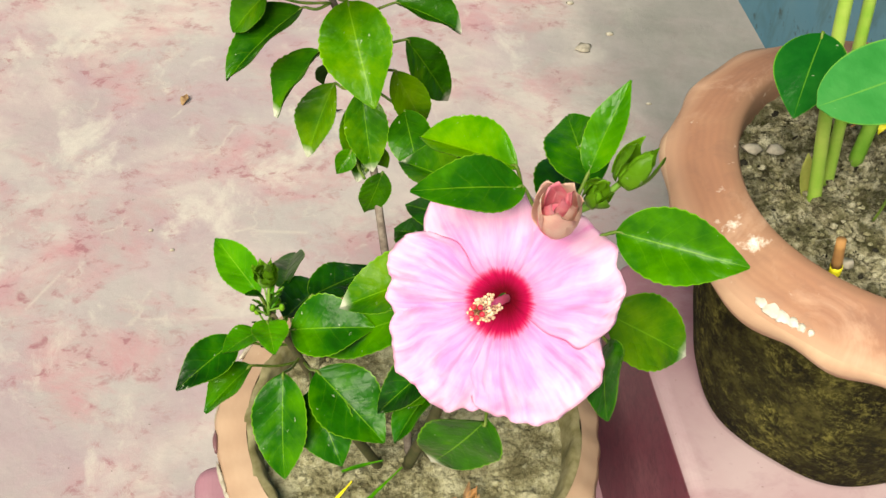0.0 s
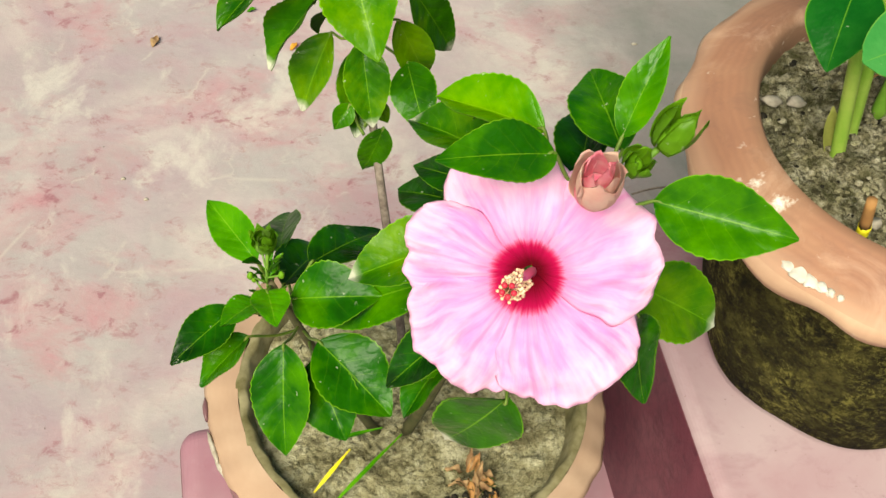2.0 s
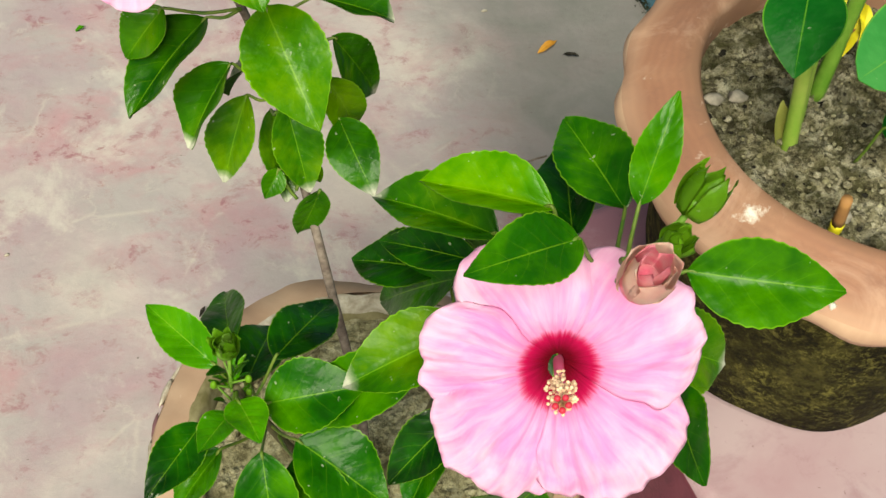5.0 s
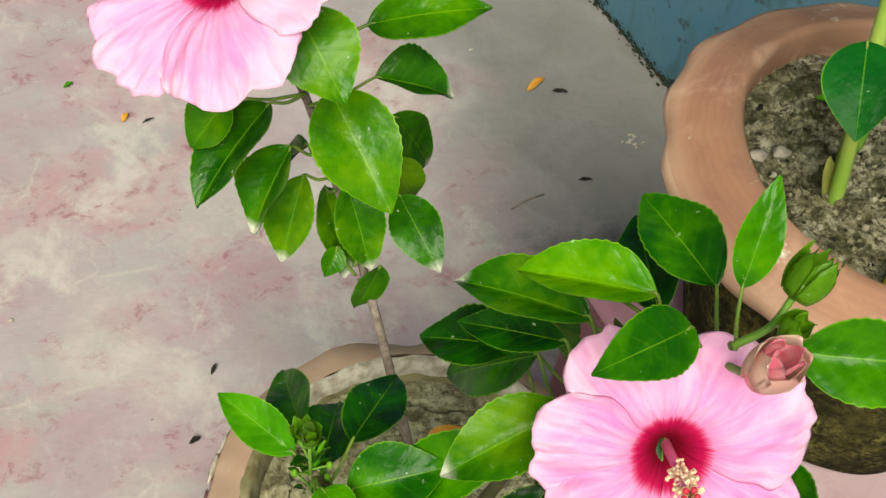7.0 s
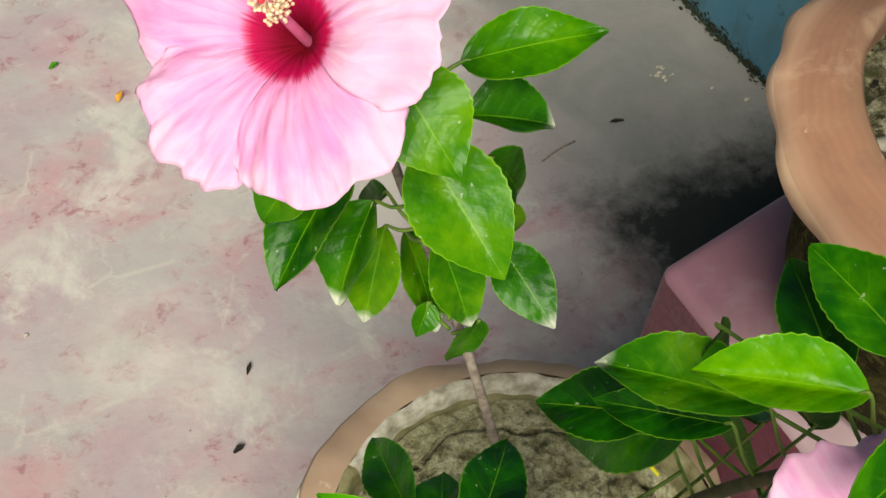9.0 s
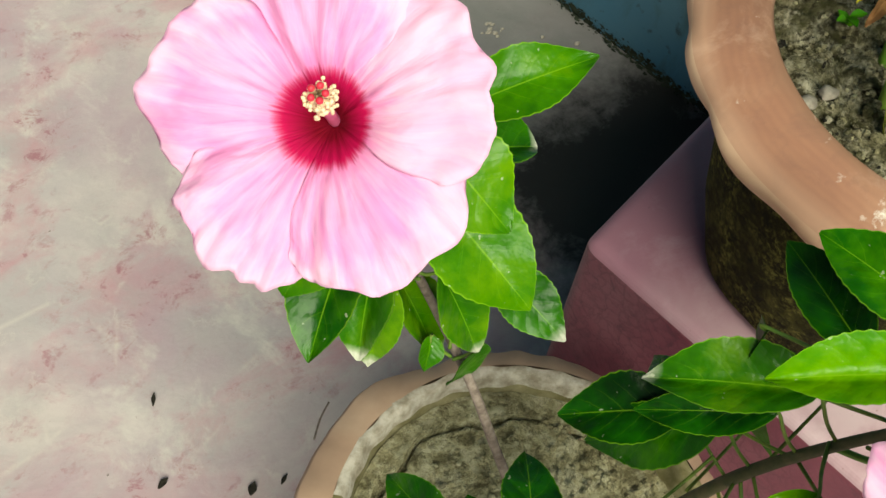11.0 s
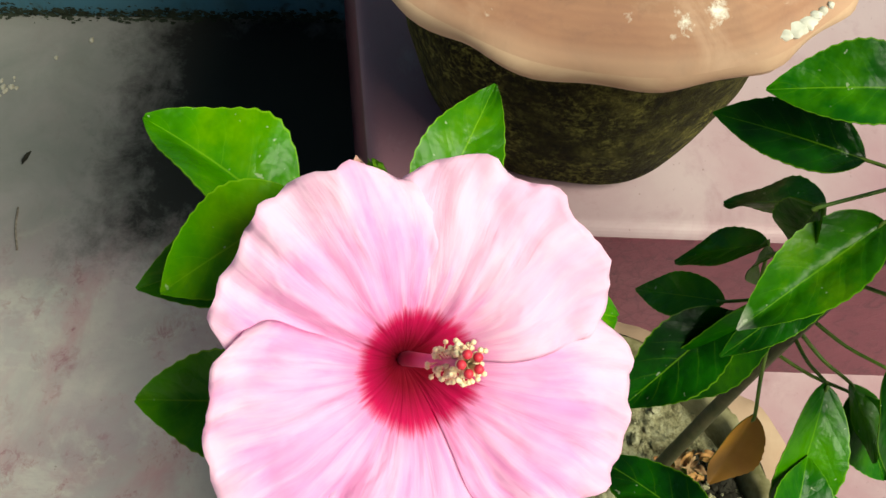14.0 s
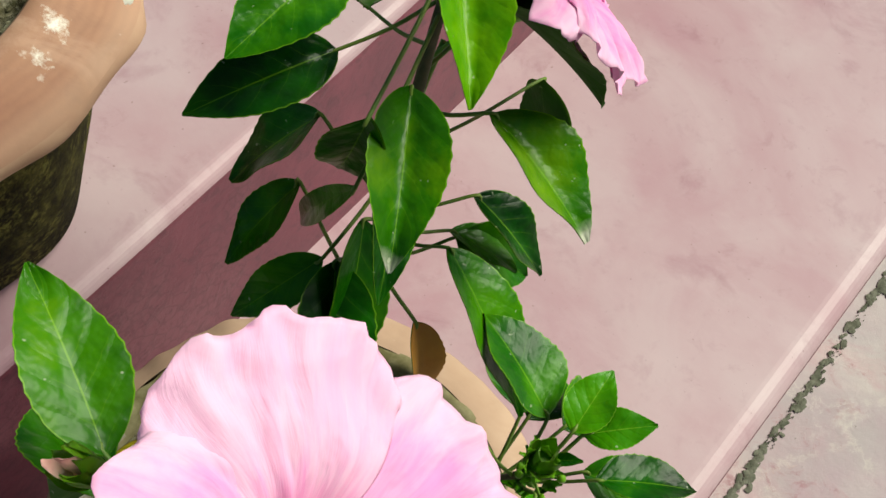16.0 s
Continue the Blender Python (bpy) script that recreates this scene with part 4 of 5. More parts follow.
# leaves of the front stem: base, tip, width, facing, where the stalk joins, bleached tip, fold of each half
for b, t, w, up, j, wh, f1, f2 in (
    ((0.080, 0.342, 0.700), (0.133, 0.315, 0.705), 0.034, (-0.378, -0.614, 0.694), (0.056, 0.348, 0.690), 0, 0.71, 0.61),
    ((0.094, 0.367, 0.615), (0.142, 0.360, 0.587), 0.040, (0.313, -0.650, 0.692), (0.050, 0.380, 0.640), 1, 0.47, 0.51),
    ((0.084, 0.327, 0.641), (0.075, 0.281, 0.643), 0.028, (-0.844, 0.182, 0.505), (0.052, 0.370, 0.660), 0, -0.01, 0.09),
    ((0.039, 0.357, 0.713), (-0.013, 0.343, 0.725), 0.027, (-0.10, -0.45, 0.88), (0.054, 0.357, 0.690), 0, 0.45, 0.45),
    ((0.041, 0.382, 0.701), (0.000, 0.420, 0.686), 0.027, (-0.370, -0.021, 0.929), (0.052, 0.372, 0.670), 0, 1.10, 1.10),
    ((0.035, 0.408, 0.655), (-0.004, 0.460, 0.633), 0.031, (-0.340, 0.125, 0.932), (0.047, 0.392, 0.620), 1, 0.97, 0.71),
    ((0.083, 0.394, 0.676), (0.081, 0.454, 0.670), 0.034, (-0.350, -0.150, 0.900), (0.057, 0.354, 0.690), 0, 0.60, 0.60),
    ((0.071, 0.371, 0.708), (0.088, 0.392, 0.745), 0.018, (-0.492, -0.629, 0.602), (0.058, 0.350, 0.700), 0, 0.44, 0.41),
    ((0.072, 0.408, 0.643), (0.093, 0.467, 0.638), 0.030, (-0.350, 0.050, 0.930), (0.052, 0.370, 0.660), 0, 0.60, 0.60),
    ((0.016, 0.382, 0.632), (-0.038, 0.384, 0.602), 0.034, (-0.472, -0.327, 0.818), (0.045, 0.395, 0.620), 1, 0.60, 0.85),
    ((0.019, 0.379, 0.568), (-0.016, 0.370, 0.530), 0.026, (-0.623, -0.415, 0.664), (0.040, 0.412, 0.570), 0, 0.56, 0.63),
    ((0.020, 0.386, 0.541), (-0.006, 0.364, 0.509), 0.030, (-0.500, 0.100, 0.800), (0.038, 0.420, 0.540), 0, 0.58, 0.58),
    ((0.078, 0.411, 0.599), (0.096, 0.447, 0.569), 0.035, (0.562, 0.338, 0.755), (0.042, 0.410, 0.570), 0, 0.32, 0.34),
    ((0.073, 0.429, 0.574), (0.087, 0.462, 0.530), 0.024, (0.331, 0.699, 0.634), (0.036, 0.430, 0.520), 0, 0.25, 0.29),
    ((0.033, 0.416, 0.628), (0.001, 0.459, 0.601), 0.021, (-0.645, -0.004, 0.764), (0.043, 0.402, 0.600), 0, 0.50, 0.47),
    ((0.033, 0.433, 0.595), (0.014, 0.478, 0.523), 0.032, (-0.951, 0.082, 0.298), (0.040, 0.412, 0.570), 0, 0.40, 0.49),
    ((0.009, 0.407, 0.570), (-0.051, 0.423, 0.519), 0.034, (-0.656, -0.335, 0.677), (0.039, 0.415, 0.555), 0, 0.45, 0.47),
    ((0.034, 0.448, 0.580), (0.000, 0.490, 0.548), 0.034, (-0.600, 0.200, 0.800), (0.039, 0.418, 0.550), 0, 0.58, 0.58),
    ((0.035, 0.365, 0.668), (-0.010, 0.345, 0.626), 0.044, (-0.200, -0.700, 0.600), (0.049, 0.383, 0.630), 0, 0.58, 0.58),
    ((0.032, 0.324, 0.585), (0.010, 0.337, 0.530), 0.044, (-0.050, -0.850, 0.400), (0.044, 0.400, 0.595), 1, 0.10, 0.10),
    ((0.038, 0.451, 0.581), (0.058, 0.484, 0.550), 0.021, (-0.150, 0.725, 0.672), (0.043, 0.401, 0.596), 0, 0.22, 0.22),
    ((0.029, 0.437, 0.670), (0.050, 0.430, 0.609), 0.026, (-0.481, 0.840, -0.251), (0.056, 0.360, 0.685), 0, 0.35, 0.42),
    ((0.025, 0.447, 0.642), (0.087, 0.417, 0.515), 0.013, (0.429, 0.903, -0.001), (0.051, 0.374, 0.657), 0, 0.07, 0.35),
    ((0.023, 0.388, 0.545), (-0.007, 0.375, 0.529), 0.021, (-0.244, -0.481, 0.842), (0.039, 0.414, 0.560), 0, 0.38, 0.31),
):
    # high leaves get the copy with light painted in
    leaf(plant, b, t, w, up, j, mat=LITLEAF if (wh == 0 and t[2] > 0.67 and t[0] < 0.12) else None, white=bool(wh), fold=f1, fold2=f2)
leaf(plant, (0.004, 0.431, 0.544), (-0.011, 0.442, 0.499), 0.022, (-0.951, -0.070, 0.302), (0.034, 0.428, 0.565), mat=ORANGE, label="withered orange-brown leaf", fold=0.60)
# leaves of the low side stem
for b, t, w, up, mt, wh, f1, f2 in (
    ((-0.080, 0.451, 0.536), (-0.106, 0.494, 0.539), 0.023, (-0.310, -0.243, 0.919), YOUNG, 0, 0.55, 0.46),
    ((-0.066, 0.480, 0.510), (-0.058, 0.535, 0.481), 0.026, (-0.42, -0.05, 0.90), LEAF, 0, 0.37, 0.54),
    ((-0.066, 0.450, 0.515), (-0.038, 0.500, 0.490), 0.032, (-0.200, -0.300, 0.900), LEAF, 0, 0.58, 0.58),
    ((-0.051, 0.449, 0.536), (-0.007, 0.495, 0.508), 0.031, (0.390, 0.197, 0.899), LEAF, 0, 0.36, 0.09),
    ((-0.063, 0.423, 0.538), (-0.016, 0.412, 0.552), 0.037, (-0.300, -0.400, 0.850), LEAF, 0, 0.55, 0.45),
    ((-0.093, 0.426, 0.527), (-0.126, 0.397, 0.519), 0.024, (0.059, -0.316, 0.947), LEAF, 0, 0.52, 0.47),
    ((-0.085, 0.420, 0.510), (-0.112, 0.402, 0.490), 0.024, (-0.500, -0.100, 0.800), LEAF, 0, 0.58, 0.58),
    ((-0.067, 0.411, 0.514), (-0.067, 0.371, 0.466), 0.034, (-0.303, -0.724, 0.620), LEAF, 0, 0.49, 0.49),
    ((-0.048, 0.416, 0.509), (-0.010, 0.379, 0.488), 0.042, (-0.200, -0.250, 0.950), LEAF, 1, 0.40, 0.40),
    ((-0.050, 0.412, 0.498), (-0.034, 0.376, 0.470), 0.036, (-0.300, -0.200, 0.900), LEAF, 0, 0.58, 0.58),
):
    f = min(1.0, max(0.0, (b[2] - 0.022 - 0.42) / 0.115))
    leaf(plant, b, t, w, up, (-0.030 - 0.043 * f, 0.445 - 0.004 * f, 0.42 + 0.110 * f), mat=mt, white=bool(wh), fold=f1, fold2=f2)
# crowded young leaves and tiny buds at the top of the side stem
rnd = random.Random(11)
TOP = Vector((-0.075, 0.441, 0.534))
for k in range(26):
    a = rnd.uniform(0, 6.283)
    d = Vector((math.cos(a), math.sin(a), rnd.uniform(0.5, 1.6))).normalized()
    b = TOP + d * rnd.uniform(0.002, 0.007) + Vector((0, 0, rnd.uniform(-0.035, 0.018)))
    ln = rnd.uniform(0.006, 0.013)
    leaf(plant, b, b + d * ln, ln * rnd.uniform(0.30, 0.55), d.cross(Vector((0.3, 0.2, 0.1))).cross(d) + Vector((0, 0, 0.6)), None, YOUNG if k % 3 else LEAF, rows=8, cols=2)
for k in range(7):
    a = k * 2.4
    e = TOP + Vector((0.009 * math.cos(a), 0.009 * math.sin(a), -0.012 + 0.004 * k))
    stem("bud_stalk", [TOP + Vector((0, 0, -0.02 + 0.004 * k)), e], 0.0007, 0.0006, GREENSTEM, plant, "", 4, 5)
    part("tiny_bud", blob(e, (0.0018, 0.0018, 0.0028), k, None, 2, 0.2), YOUNG, plant, "tiny green bud")
# two young leaves spread behind them, and a cupped leaf bud on a short stalk
leaf(plant, (-0.0755, 0.424, 0.545), (-0.0716, 0.3945, 0.5525), 0.021, (-0.05, 0.40, 0.90), (-0.073, 0.438, 0.530), mat=YOUNG, fold=0.35, fold2=0.35)
leaf(plant, (-0.0790, 0.420, 0.542), (-0.0993, 0.3988, 0.548), 0.018, (0.10, 0.30, 0.95), (-0.074, 0.438, 0.530), mat=YOUNG, fold=0.40, fold2=0.35)
CUP, RISE = Vector((-0.0745, 0.4465, 0.551)), Vector((-0.004, 0.004, 0.016))
stem("bud_stalk", [TOP + Vector((0, 0, -0.004)), CUP], 0.0011, 0.0010, GREENSTEM, plant, "", 4, 6)
for k in range(6):
    bm = shell(0.0066, 0.014, 0.75, k * 1.05, 0.002, tip=0.3)
    bm.transform(frame_of(CUP, CUP + RISE)[0])
    part("leaf_bud_scale", bm, YOUNG, plant, "pale green cupped young leaf")
# leaves of the upright stem
for b, t, w, up, j, wh, f1, f2 in (
    ((-0.053, 0.582, 0.643), (-0.098, 0.554, 0.610), 0.034, (-0.624, 0.067, 0.779), (-0.037, 0.577, 0.650), 0, 0.84, 0.34),
    ((-0.074, 0.580, 0.654), (-0.094, 0.577, 0.628), 0.024, (-0.500, -0.500, 0.600), (-0.037, 0.577, 0.650), 0, 0.58, 0.58),
    ((-0.042, 0.579, 0.613), (-0.070, 0.554, 0.582), 0.034, (-0.733, -0.005, 0.680), (-0.026, 0.576, 0.605), 1, 0.72, 0.63),
    ((-0.033, 0.584, 0.584), (-0.050, 0.567, 0.537), 0.025, (-0.611, -0.650, 0.451), (-0.022, 0.573, 0.590), 1, 0.93, 0.55),
    ((-0.018, 0.592, 0.562), (-0.018, 0.553, 0.528), 0.030, (0.340, -0.623, 0.704), (-0.020, 0.572, 0.580), 1, 0.51, 0.47),
    ((-0.018, 0.562, 0.596), (-0.011, 0.536, 0.553), 0.026, (-0.020, -0.865, 0.502), (-0.024, 0.573, 0.590), 1, 0.46, 0.55),
    ((-0.028, 0.567, 0.659), (-0.014, 0.513, 0.624), 0.041, (-0.304, -0.571, 0.762), (-0.037, 0.576, 0.660), 0, 0.45, 0.35),
    ((0.008, 0.551, 0.590), (0.016, 0.509, 0.573), 0.026, (-0.394, -0.399, 0.828), (-0.028, 0.575, 0.610), 1, 0.28, 0.14),
    ((-0.004, 0.539, 0.550), (-0.013, 0.547, 0.506), 0.019, (-0.082, -0.983, -0.165), (-0.012, 0.548, 0.530), 0, 0.16, 0.19),
    ((-0.022, 0.556, 0.553), (-0.032, 0.548, 0.540), 0.013, (-0.300, -0.900, 0.400), (-0.014, 0.548, 0.535), 0, 0.58, 0.58),
    ((-0.008, 0.556, 0.560), (0.000, 0.552, 0.541), 0.011, (-0.300, -0.900, 0.400), (-0.014, 0.550, 0.540), 0, 0.58, 0.58),
    ((-0.052, 0.552, 0.726), (-0.041, 0.515, 0.701), 0.036, (-0.200, -0.600, 0.750), (-0.050, 0.577, 0.690), 0, 0.15, 0.15),
    ((-0.007, 0.578, 0.686), (0.047, 0.558, 0.701), 0.029, (-0.329, -0.181, 0.927), (-0.045, 0.577, 0.680), 0, 0.25, 0.29),
    ((0.001, 0.582, 0.647), (0.041, 0.571, 0.634), 0.029, (0.266, -0.136, 0.954), (-0.035, 0.578, 0.640), 1, 0.85, 1.10),
    ((0.008, 0.569, 0.630), (0.040, 0.586, 0.568), 0.026, (0.200, -0.750, 0.600), (-0.030, 0.576, 0.620), 1, 0.37, 0.20),
    ((0.000, 0.551, 0.621), (0.023, 0.565, 0.565), 0.022, (0.000, -0.800, 0.600), (-0.028, 0.575, 0.610), 0, 0.40, 0.40),
    ((-0.003, 0.624, 0.679), (0.025, 0.678, 0.694), 0.043, (0.128, -0.336, 0.933), (-0.050, 0.582, 0.690), 0, 0.66, 0.65),
    ((-0.043, 0.609, 0.755), (-0.065, 0.648, 0.735), 0.030, (-0.400, 0.200, 0.850), (-0.050, 0.582, 0.695), 0, 0.20, 0.20),
    ((-0.026, 0.612, 0.712), (-0.047, 0.664, 0.703), 0.029, (-0.500, -0.200, 0.850), (-0.050, 0.582, 0.690), 0, 0.58, 0.58),
    ((-0.080, 0.605, 0.705), (-0.078, 0.660, 0.690), 0.031, (-0.500, -0.200, 0.850), (-0.055, 0.580, 0.695), 0, 0.58, 0.58),
    ((-0.030, 0.590, 0.600), (-0.040, 0.600, 0.570), 0.020, (-0.500, 0.300, 0.700), (-0.022, 0.573, 0.590), 0, 0.58, 0.58),
):
    # unbleached leaves here use the copies painted as if lit
    leaf(plant, b, t, w * 1.06, up, j, mat=LITLEAF if b[1] > 0.599 and b[2] > 0.67 else LEAFTIP if wh else SUNLIT, fold=f1, fold2=f2)


def bud(at_, top, r, outer_mat, inner_mat, petals, label, sepals=0, open_=0.002, reach=0.8, green=None):
    """A closed bud of wrapped petals."""
    root = empty("bud")
    root.parent = plant
    tagged(root, label)
    m, ln = frame_of(at_, top)
    bm, _ = lathe([(r * 0.2, 0.0, 0), (r * 0.6, ln * 0.15, 0), (r * 0.5, ln * 0.3, 0), (r * 0.3, ln * 0.42, 0), (0.0, ln * 0.48, 0)], 16)
    bm.transform(m)
    part("core", bm, inner_mat, root)
    for k in range(petals):
        q = k / petals
        bm = shell(r * (1.0 - 0.58 * q), ln * (0.80 + 0.26 * q + 0.05 * math.sin(7.0 * k)), 1.0 - 0.3 * q, k * 2.4, open_ * (1 - q), seed=k)
        bm.transform(m)
        part("petal", bm, outer_mat if q < 0.5 else inner_mat, root)
    for k in range(sepals):
        bm = shell(r * 1.16, ln * reach, 0.62 if reach > 0.5 else 0.2, k * 6.283 / sepals, 0.0, tip=0.30)
        bm.transform(m)
        part("sepal", bm, green or YOUNG, root, "brown sepal" if green else "green sepal")
    return root


bud((0.0465, 0.326, 0.720), (0.0430, 0.315, 0.752), 0.0125, SEPAL, BUDPINK, 11, "half-open salmon pink bud", 0, 0.0012)
bud((-0.076, 0.447, 0.552), (-0.076, 0.443, 0.567), 0.0085, YOUNG, GREENSTEM, 5, "closed yellow-green bud", 0, 0.001)
bud((0.082, 0.356, 0.717), (0.094, 0.360, 0.735), 0.0096, YOUNG, YOUNG, 2, "closed green bud", 5, 0.0, 0.98)
bud((0.064, 0.338, 0.724), (0.068, 0.334, 0.736), 0.0068, YOUNG, YOUNG, 4, "small closed green bud", 6, 0.0)
bud((-0.030, 0.590, 0.738), (-0.025, 0.596, 0.753), 0.0050, YOUNG, SEPAL, 4, "small closed green bud", 5, 0.0)

# ---- broad-leaved plant in the terracotta pot ----
canna = tagged(empty("broad_leaved_plant"), "broad-leaved plant with juicy green stems and cut stubs", "plant")
stem("stem", [(0.263, 0.500, 0.556), (0.254, 0.500, 0.60), (0.245, 0.502, 0.65), (0.238, 0.506, 0.70), (0.230, 0.515, 0.80)], 0.0046, 0.0040, CANNASTEM, canna, "juicy yellow-green stem")
stem("stem", [(0.276, 0.516, 0.556), (0.270, 0.522, 0.62), (0.258, 0.530, 0.74)], 0.0042, 0.0036, CANNASTEM, canna, "juicy yellow-green stem")
stem("stem", [(0.300, 0.535, 0.556), (0.308, 0.545, 0.65), (0.318, 0.552, 0.82)], 0.0050, 0.0042, GREENSTEM, canna, "upright green stem")
bm = shell(0.0080, 0.040, 1.5, 3.6, 0.001, tip=0.4)
bm.transform(frame_of((0.262, 0.498, 0.556), (0.250, 0.503, 0.600))[0])
part("sheath", bm, SHEATH, canna, "pale yellow split sheath")
stem("stub", [(0.254, 0.435, 0.558), (0.252, 0.434, 0.574)], 0.0034, 0.0038, YELLOW, canna, "yellow cut stub", 4)
stem("stub", [(0.252, 0.434, 0.573), (0.246, 0.431, 0.598)], 0.0036, 0.0030, DRY, canna, "dry brown cut stub", 4)
broad = dict(teeth=0, wavy=0.0, fold=0.10, wide_at=0.40)
leaf(canna, (0.228, 0.500, 0.690), (0.209, 0.464, 0.660), 0.040, (-0.6, -0.6, 0.4), (0.248, 0.498, 0.655), CANNA, **broad)
leaf(canna, (0.187, 0.406, 0.718), (0.285, 0.440, 0.732), 0.042, (-0.2, -0.5, 0.85), None, CANNAPALE, droop=-0.12, **broad)
leaf(canna, (0.240, 0.504, 0.770), (0.200, 0.520, 0.850), 0.060, (-0.4, -0.7, 0.3), None, CANNA, **broad)
leaf(canna, (0.243, 0.500, 0.760), (0.300, 0.540, 0.850), 0.060, (-0.2, -0.7, 0.4), None, CANNA, **broad)
leaf(canna, (0.290, 0.470, 0.600), (0.310, 0.440, 0.640), 0.030, (-0.4, -0.5, 0.8), (0.292, 0.478, 0.565), CANNA, **broad)
for b, t, w, mt in (((0.335, 0.572, 0.600), (0.306, 0.570, 0.577), 0.012, YELLOW), ((0.336, 0.568, 0.600), (0.314, 0.545, 0.576), 0.012, YELLOW),
                    ((0.338, 0.566, 0.598), (0.328, 0.528, 0.574), 0.013, YELLOW), ((0.332, 0.560, 0.590), (0.300, 0.556, 0.573), 0.010, DRY)):
    leaf(canna, b, t, w, (-0.1, -0.3, 0.9), None, mt, label="curled yellow dying leaf" if mt is YELLOW else "curled brown dying leaf", fold=1.1, wavy=0.25, droop=-0.25, teeth=0)

weed = tagged(empty("weed_seedling"), "tiny bright green seedling in the pot soil", "seedling")
for k in range(5):
    a = k * 1.4
    b = Vector((0.298, 0.566, 0.566 + 0.002 * k))
    leaf(weed, b, b + Vector((0.009 * math.cos(a), 0.009 * math.sin(a), 0.003)), 0.0065, (0, 0, 1), None, YOUNG, rows=6, cols=2, teeth=0)

# ---- small things lying about ----
def stone(at_, size, seed, mat, label, category="pebble", name="pebble", rough=0.6):
    ob = tagged(part(name, blob((0, 0, 0), size, seed, None, 2, rough), mat), label, category)
    ob.location = at_
    return ob


stone((0.245, 0.537, 0.570), (0.0058, 0.0048, 0.0026), 1, PEBBLE, "pale grey pebble lying on pot soil")
stone((0.231, 0.540, 0.568), (0.0064, 0.0054, 0.0026), 2, PEBBLE, "pale brown pebble lying on pot soil")
stone((0.262, 0.440, 0.568), (0.0040, 0.0036, 0.0030), 3, PEBBLE, "small pale pebble lying on pot soil")
stone((0.357, 1.367, 0.003), (0.011, 0.010, 0.0035), 4, PEBBLE, "flat round pale stone on the floor")


def flake(name, at_, length, width, turn, mat, label, category, seed=0, lift=0.003):
    bm = leaf_mesh((0, 0, 0), (length, 0, lift), width, (0, 0, 1), 0.5, 0.25, 0, seed, 0.5, 0.10, 10, 3)
    ob = tagged(part(name, bm, [mat, mat]), label, category)
    ob.matrix_world = Matrix.Translation(at_) @ Matrix.Rotation(turn, 4, "Z")
    return ob


flake("dry_leaf", (0.466, 1.158, 0.002), 0.034, 0.010, 0.45, ORANGE, "small curled orange dry leaf on the floor", "dry leaf", 1)
flake("dead_scrap", (0.497, 1.150, 0.002), 0.020, 0.006, -0.5, BLACK, "small black dry scrap on the floor", "debris", 2)
flake("leaf_scrap", (-0.076, 1.311, 0.002), 0.012, 0.006, 0.3, YOUNG, "tiny green leaf scrap on the floor", "debris", 3)
flake("leaf_scrap", (-0.024, 1.236, 0.002), 0.014, 0.007, 0.9, ORANGE, "tiny orange leaf scrap on the floor", "debris", 4)
flake("dead_scrap", (-0.002, 1.229, 0.002), 0.014, 0.003, 0.1, BLACK, "tiny black dry scrap on the floor", "debris", 5)
flake("dead_scrap", (0.462, 1.001, 0.002), 0.016, 0.005, -0.4, BLACK, "small black dry scrap on the floor", "debris", 6)
flake("dead_scrap", (-0.021, 0.863, 0.002), 0.012, 0.004, 0.9, BLACK, "small black dry scrap on the floor", "debris", 7)
flake("dead_scrap", (-0.062, 0.792, 0.002), 0.012, 0.006, 0.2, BLACK, "small black dry scrap on the floor", "debris", 8)
flake("dead_scrap", (-0.002, 0.738, 0.002), 0.012, 0.008, 0.6, BLACK, "small black dry scrap on the floor", "debris", 9)
flake("dead_scrap", (0.026, 0.730, 0.002), 0.010, 0.004, 0.4, BLACK, "small black dry scrap on the floor", "debris", 10)
flake("leaf_scrap", (-0.194, 1.243, 0.002), 0.018, 0.010, 1.2, DRYPALE, "pale brown petal scrap on the floor", "debris", 11)
flake("leaf_scrap", (-0.505, 1.262, 0.002), 0.030, 0.014, 0.2, YELLOW, "small yellow leaf on the floor", "dry leaf", 12)
for a, b, r in (((0.365, 0.981, 0.0015), (0.412, 0.992, 0.0015), 0.0011), ((0.076, 0.748, 0.0015), (0.110, 0.770, 0.0015), 0.0009)):
    tagged(part("twig", tube(curve_points([a, ((a[0] + b[0]) / 2, (a[1] + b[1]) / 2 + 0.002, 0.002), b], 4), r, 6), WOODSTEM), "thin dry twig lying on the floor", "twig")
for p, k in (((0.402, 1.402), 0.006), ((0.356, 1.475), 0.006), ((0.427, 1.249), 0.004), ((-0.194, 0.988), 0.003), ((0.627, 0.969), 0.004), ((0.600, 1.000), 0.003), ((-0.22, 1.02), 0.003), ((0.10, 0.10), 0.0025)):
    z = 0.185 if p[1] < 0.3 else 0.0
    stone((p[0], p[1], z + 0.0008), (k, k * 0.7, 0.0012), k * 900, LIME, "tiny white paint fleck on the cement", "paint fleck", "paint_fleck")
for x, y in ((-0.262, 0.02), (-0.300, -0.06), (-0.275, 0.13)):
    stone((x, y, 0.001), (0.004, 0.0025, 0.0015), x * 50, BLACK, "tiny black crumb of dirt on the floor", "dirt crumb", "dirt_crumb")
rnd = random.Random(21)
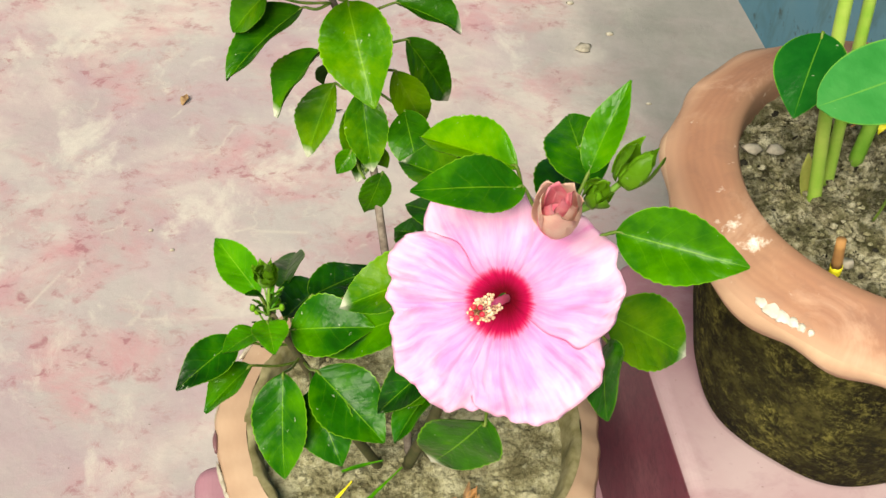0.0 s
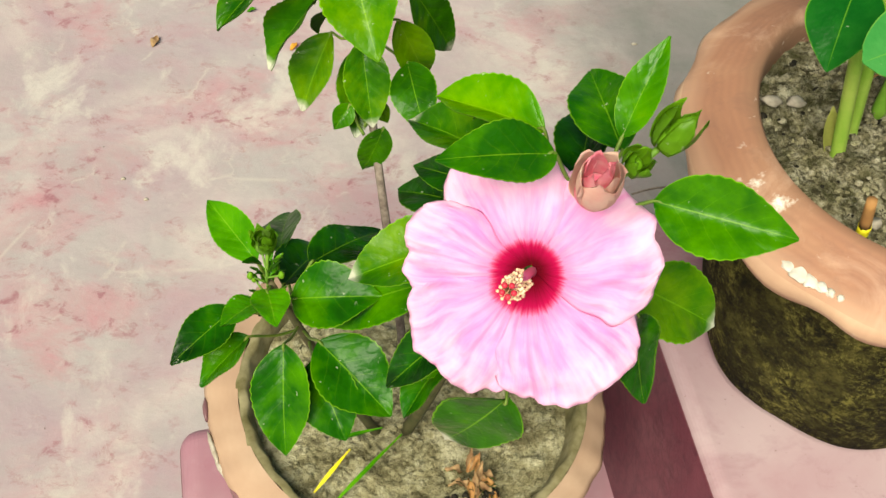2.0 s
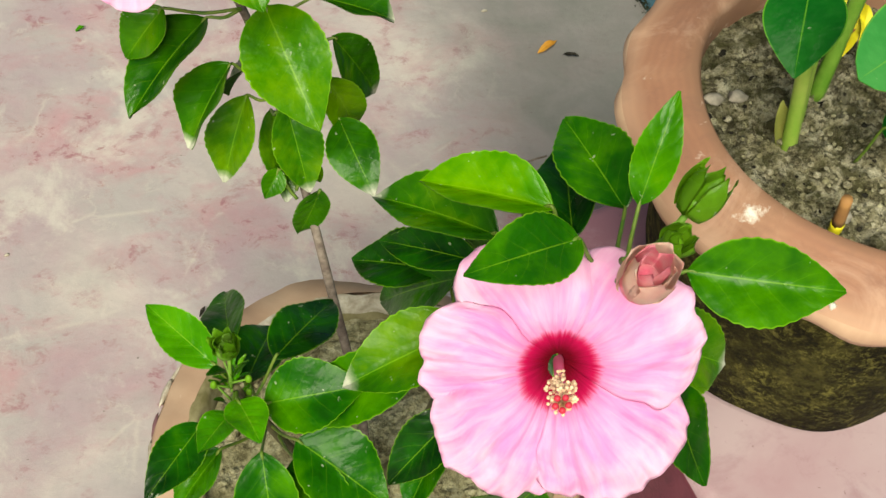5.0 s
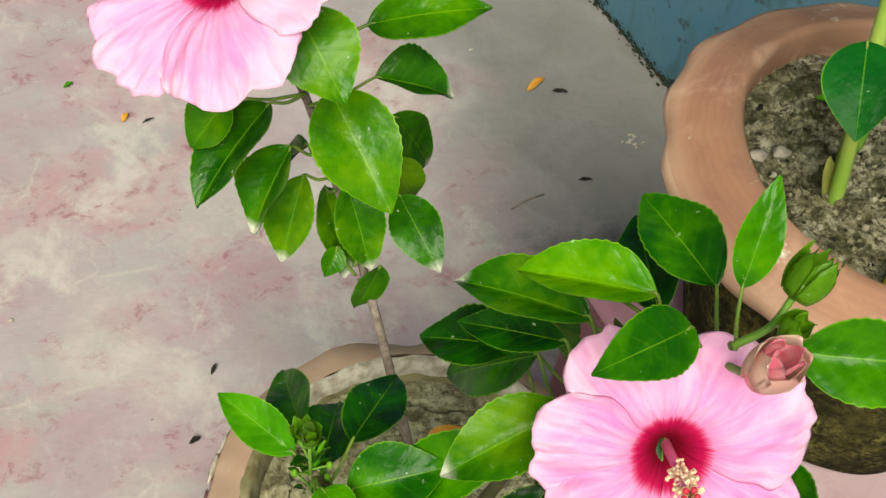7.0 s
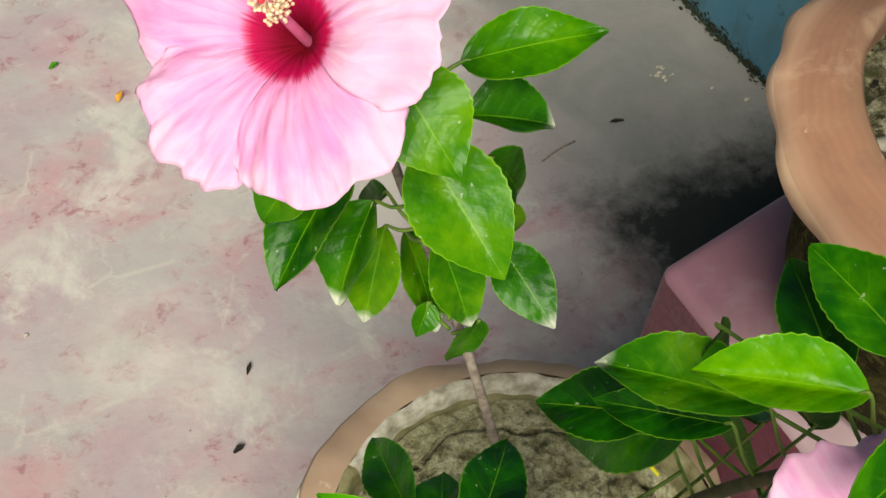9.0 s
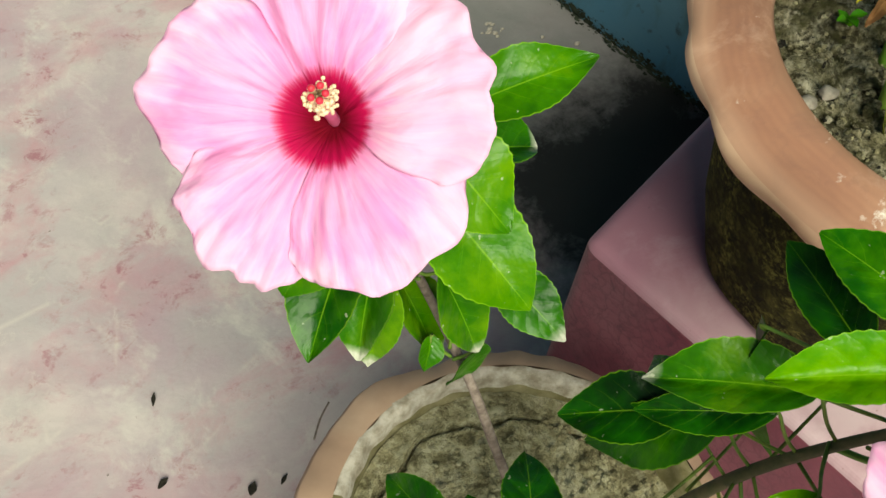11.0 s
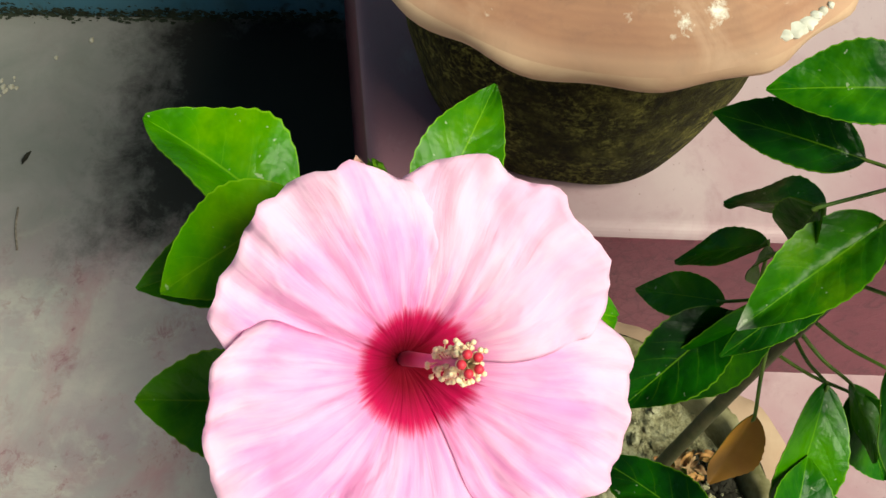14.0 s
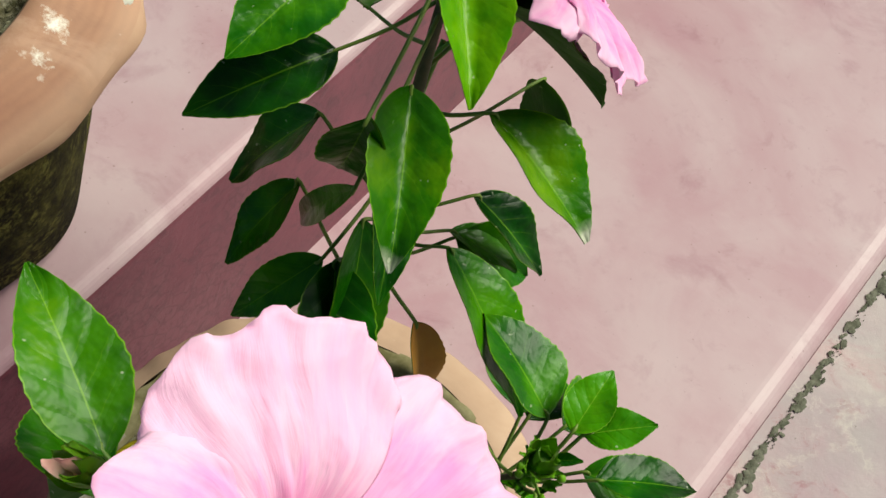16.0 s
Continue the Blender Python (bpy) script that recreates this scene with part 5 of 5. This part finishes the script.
for k in range(14):
    a, r = rnd.uniform(0, 6.283), 0.016 * math.sqrt(rnd.random())
    w = rnd.uniform(0.0012, 0.0034)
    stone((0.556 + r * math.cos(a), 1.042 + 0.8 * r * math.sin(a), 0.0006), (w, w * rnd.uniform(0.5, 1.0), 0.0008), 30 + k, LIME, "small white paint splash dried on the cement", "paint fleck", "paint_fleck")
# in the clay pot: grass blades, a withered bloom, a fallen yellow bud
for b, t, mt in (((-0.046, 0.420, 0.336), (-0.021, 0.446, 0.345), YELLOW), ((-0.036, 0.410, 0.334), (0.014, 0.454, 0.348), YOUNG), ((-0.03, 0.46, 0.334), (0.0, 0.452, 0.36), YOUNG)):
    ob = tagged(empty("grass_blade"), "thin grass blade growing from the pot soil", "grass")
    leaf(ob, b, t, 0.0028, (0, -0.3, 1), None, mt, "", "blade", teeth=0, wavy=0.0)
wither = tagged(empty("withered_flower"), "withered brown curled bloom on the pot soil", "dead flower")
rnd = random.Random(8)
for k in range(16):
    b = Vector((0.062 + rnd.uniform(-0.010, 0.010), 0.418 + rnd.uniform(-0.010, 0.012), 0.336))
    a = rnd.uniform(0, 6.283)
    leaf(wither, b, b + Vector((0.013 * math.cos(a), 0.013 * math.sin(a), rnd.uniform(0.002, 0.012))), 0.005, (0, 0, 1), None, DRYPALE if k % 3 else DRY, "", "petal", teeth=0, wavy=0.4, fold=1.4, droop=rnd.uniform(-0.3, 0.5), rows=8, cols=2)
fall = tagged(empty("fallen_bud"), "fallen yellow bud lying on the pot soil", "bud")
for k in range(6):
    bm = shell(0.0072, 0.028, 0.75, k * 1.05, -0.002, tip=0.5)
    bm.transform(frame_of((0.122, 0.512, 0.346), (0.119, 0.540, 0.350))[0])
    part("petal", bm, YELLOW, fall)
part("stalk", tube([(0.122, 0.513, 0.346), (0.125, 0.502, 0.343)], 0.0015, 6), YELLOW, fall)


# ---- black mould along the joints ----
def mould(name, points, spread, count, size, seed, label, mat=None):
    """Low ragged patches; every second one climbs the upright face."""
    rnd = random.Random(seed)
    verts, faces = [], []
    for i in range(count):
        t = rnd.random() * (len(points) - 1)
        a, b = Vector(points[int(t)]), Vector(points[int(t) + 1])
        p = a.lerp(b, t - int(t)) + Vector((0, spread[1] * rnd.gauss(0, 1), 0))
        k = size * (0.15 + 0.85 * rnd.random() ** 3)
        climbs = i % 5 and spread[2] > 0
        p += Vector((-0.0006, 0, spread[2] * abs(rnd.gauss(0, 1)))) if climbs else Vector((-spread[0] * abs(rnd.gauss(0, 1)), 0, 0.0002))
        first = len(verts)
        n_ = 9
        verts.append(tuple(p + (Vector((-0.0006, 0, 0)) if climbs else Vector((0, 0, 0.0006)))))
        for j in range(n_):
            w = 2 * math.pi * j / n_
            r = k * rnd.uniform(0.45, 1.2)
            verts.append(tuple(p + (Vector((0, 1.6 * r * math.cos(w), r * math.sin(w))) if climbs else Vector((r * math.sin(w), 1.6 * r * math.cos(w), 0)))))
        for j in range(n_):
            faces.append((first, first + 1 + j, first + 1 + (j + 1) % n_))
    me = bpy.data.meshes.new(name)
    me.from_pydata(verts, [], faces)
    me.materials.append(mat or MOULD)
    return tagged(new(name, me), label, "mould", kind="stuff")


mould("wall_mould", [(wall_x(y), y, 0.001) for y in (0.72, 0.85, 1.0, 1.15, 1.35)], (0.004, 0.008, 0.006), 2400, 0.0034, 1, "black mould along the foot of the wall")
mould("step_mould", [(outer(y) - 0.002, y, 0.001) for y in (0.3, 0.15, 0.0, -0.2, -0.4)], (0.0030, 0.020, 0.0), 800, 0.0042, 3, "grey-green dirt along the foot of the step", FOOTDIRT)
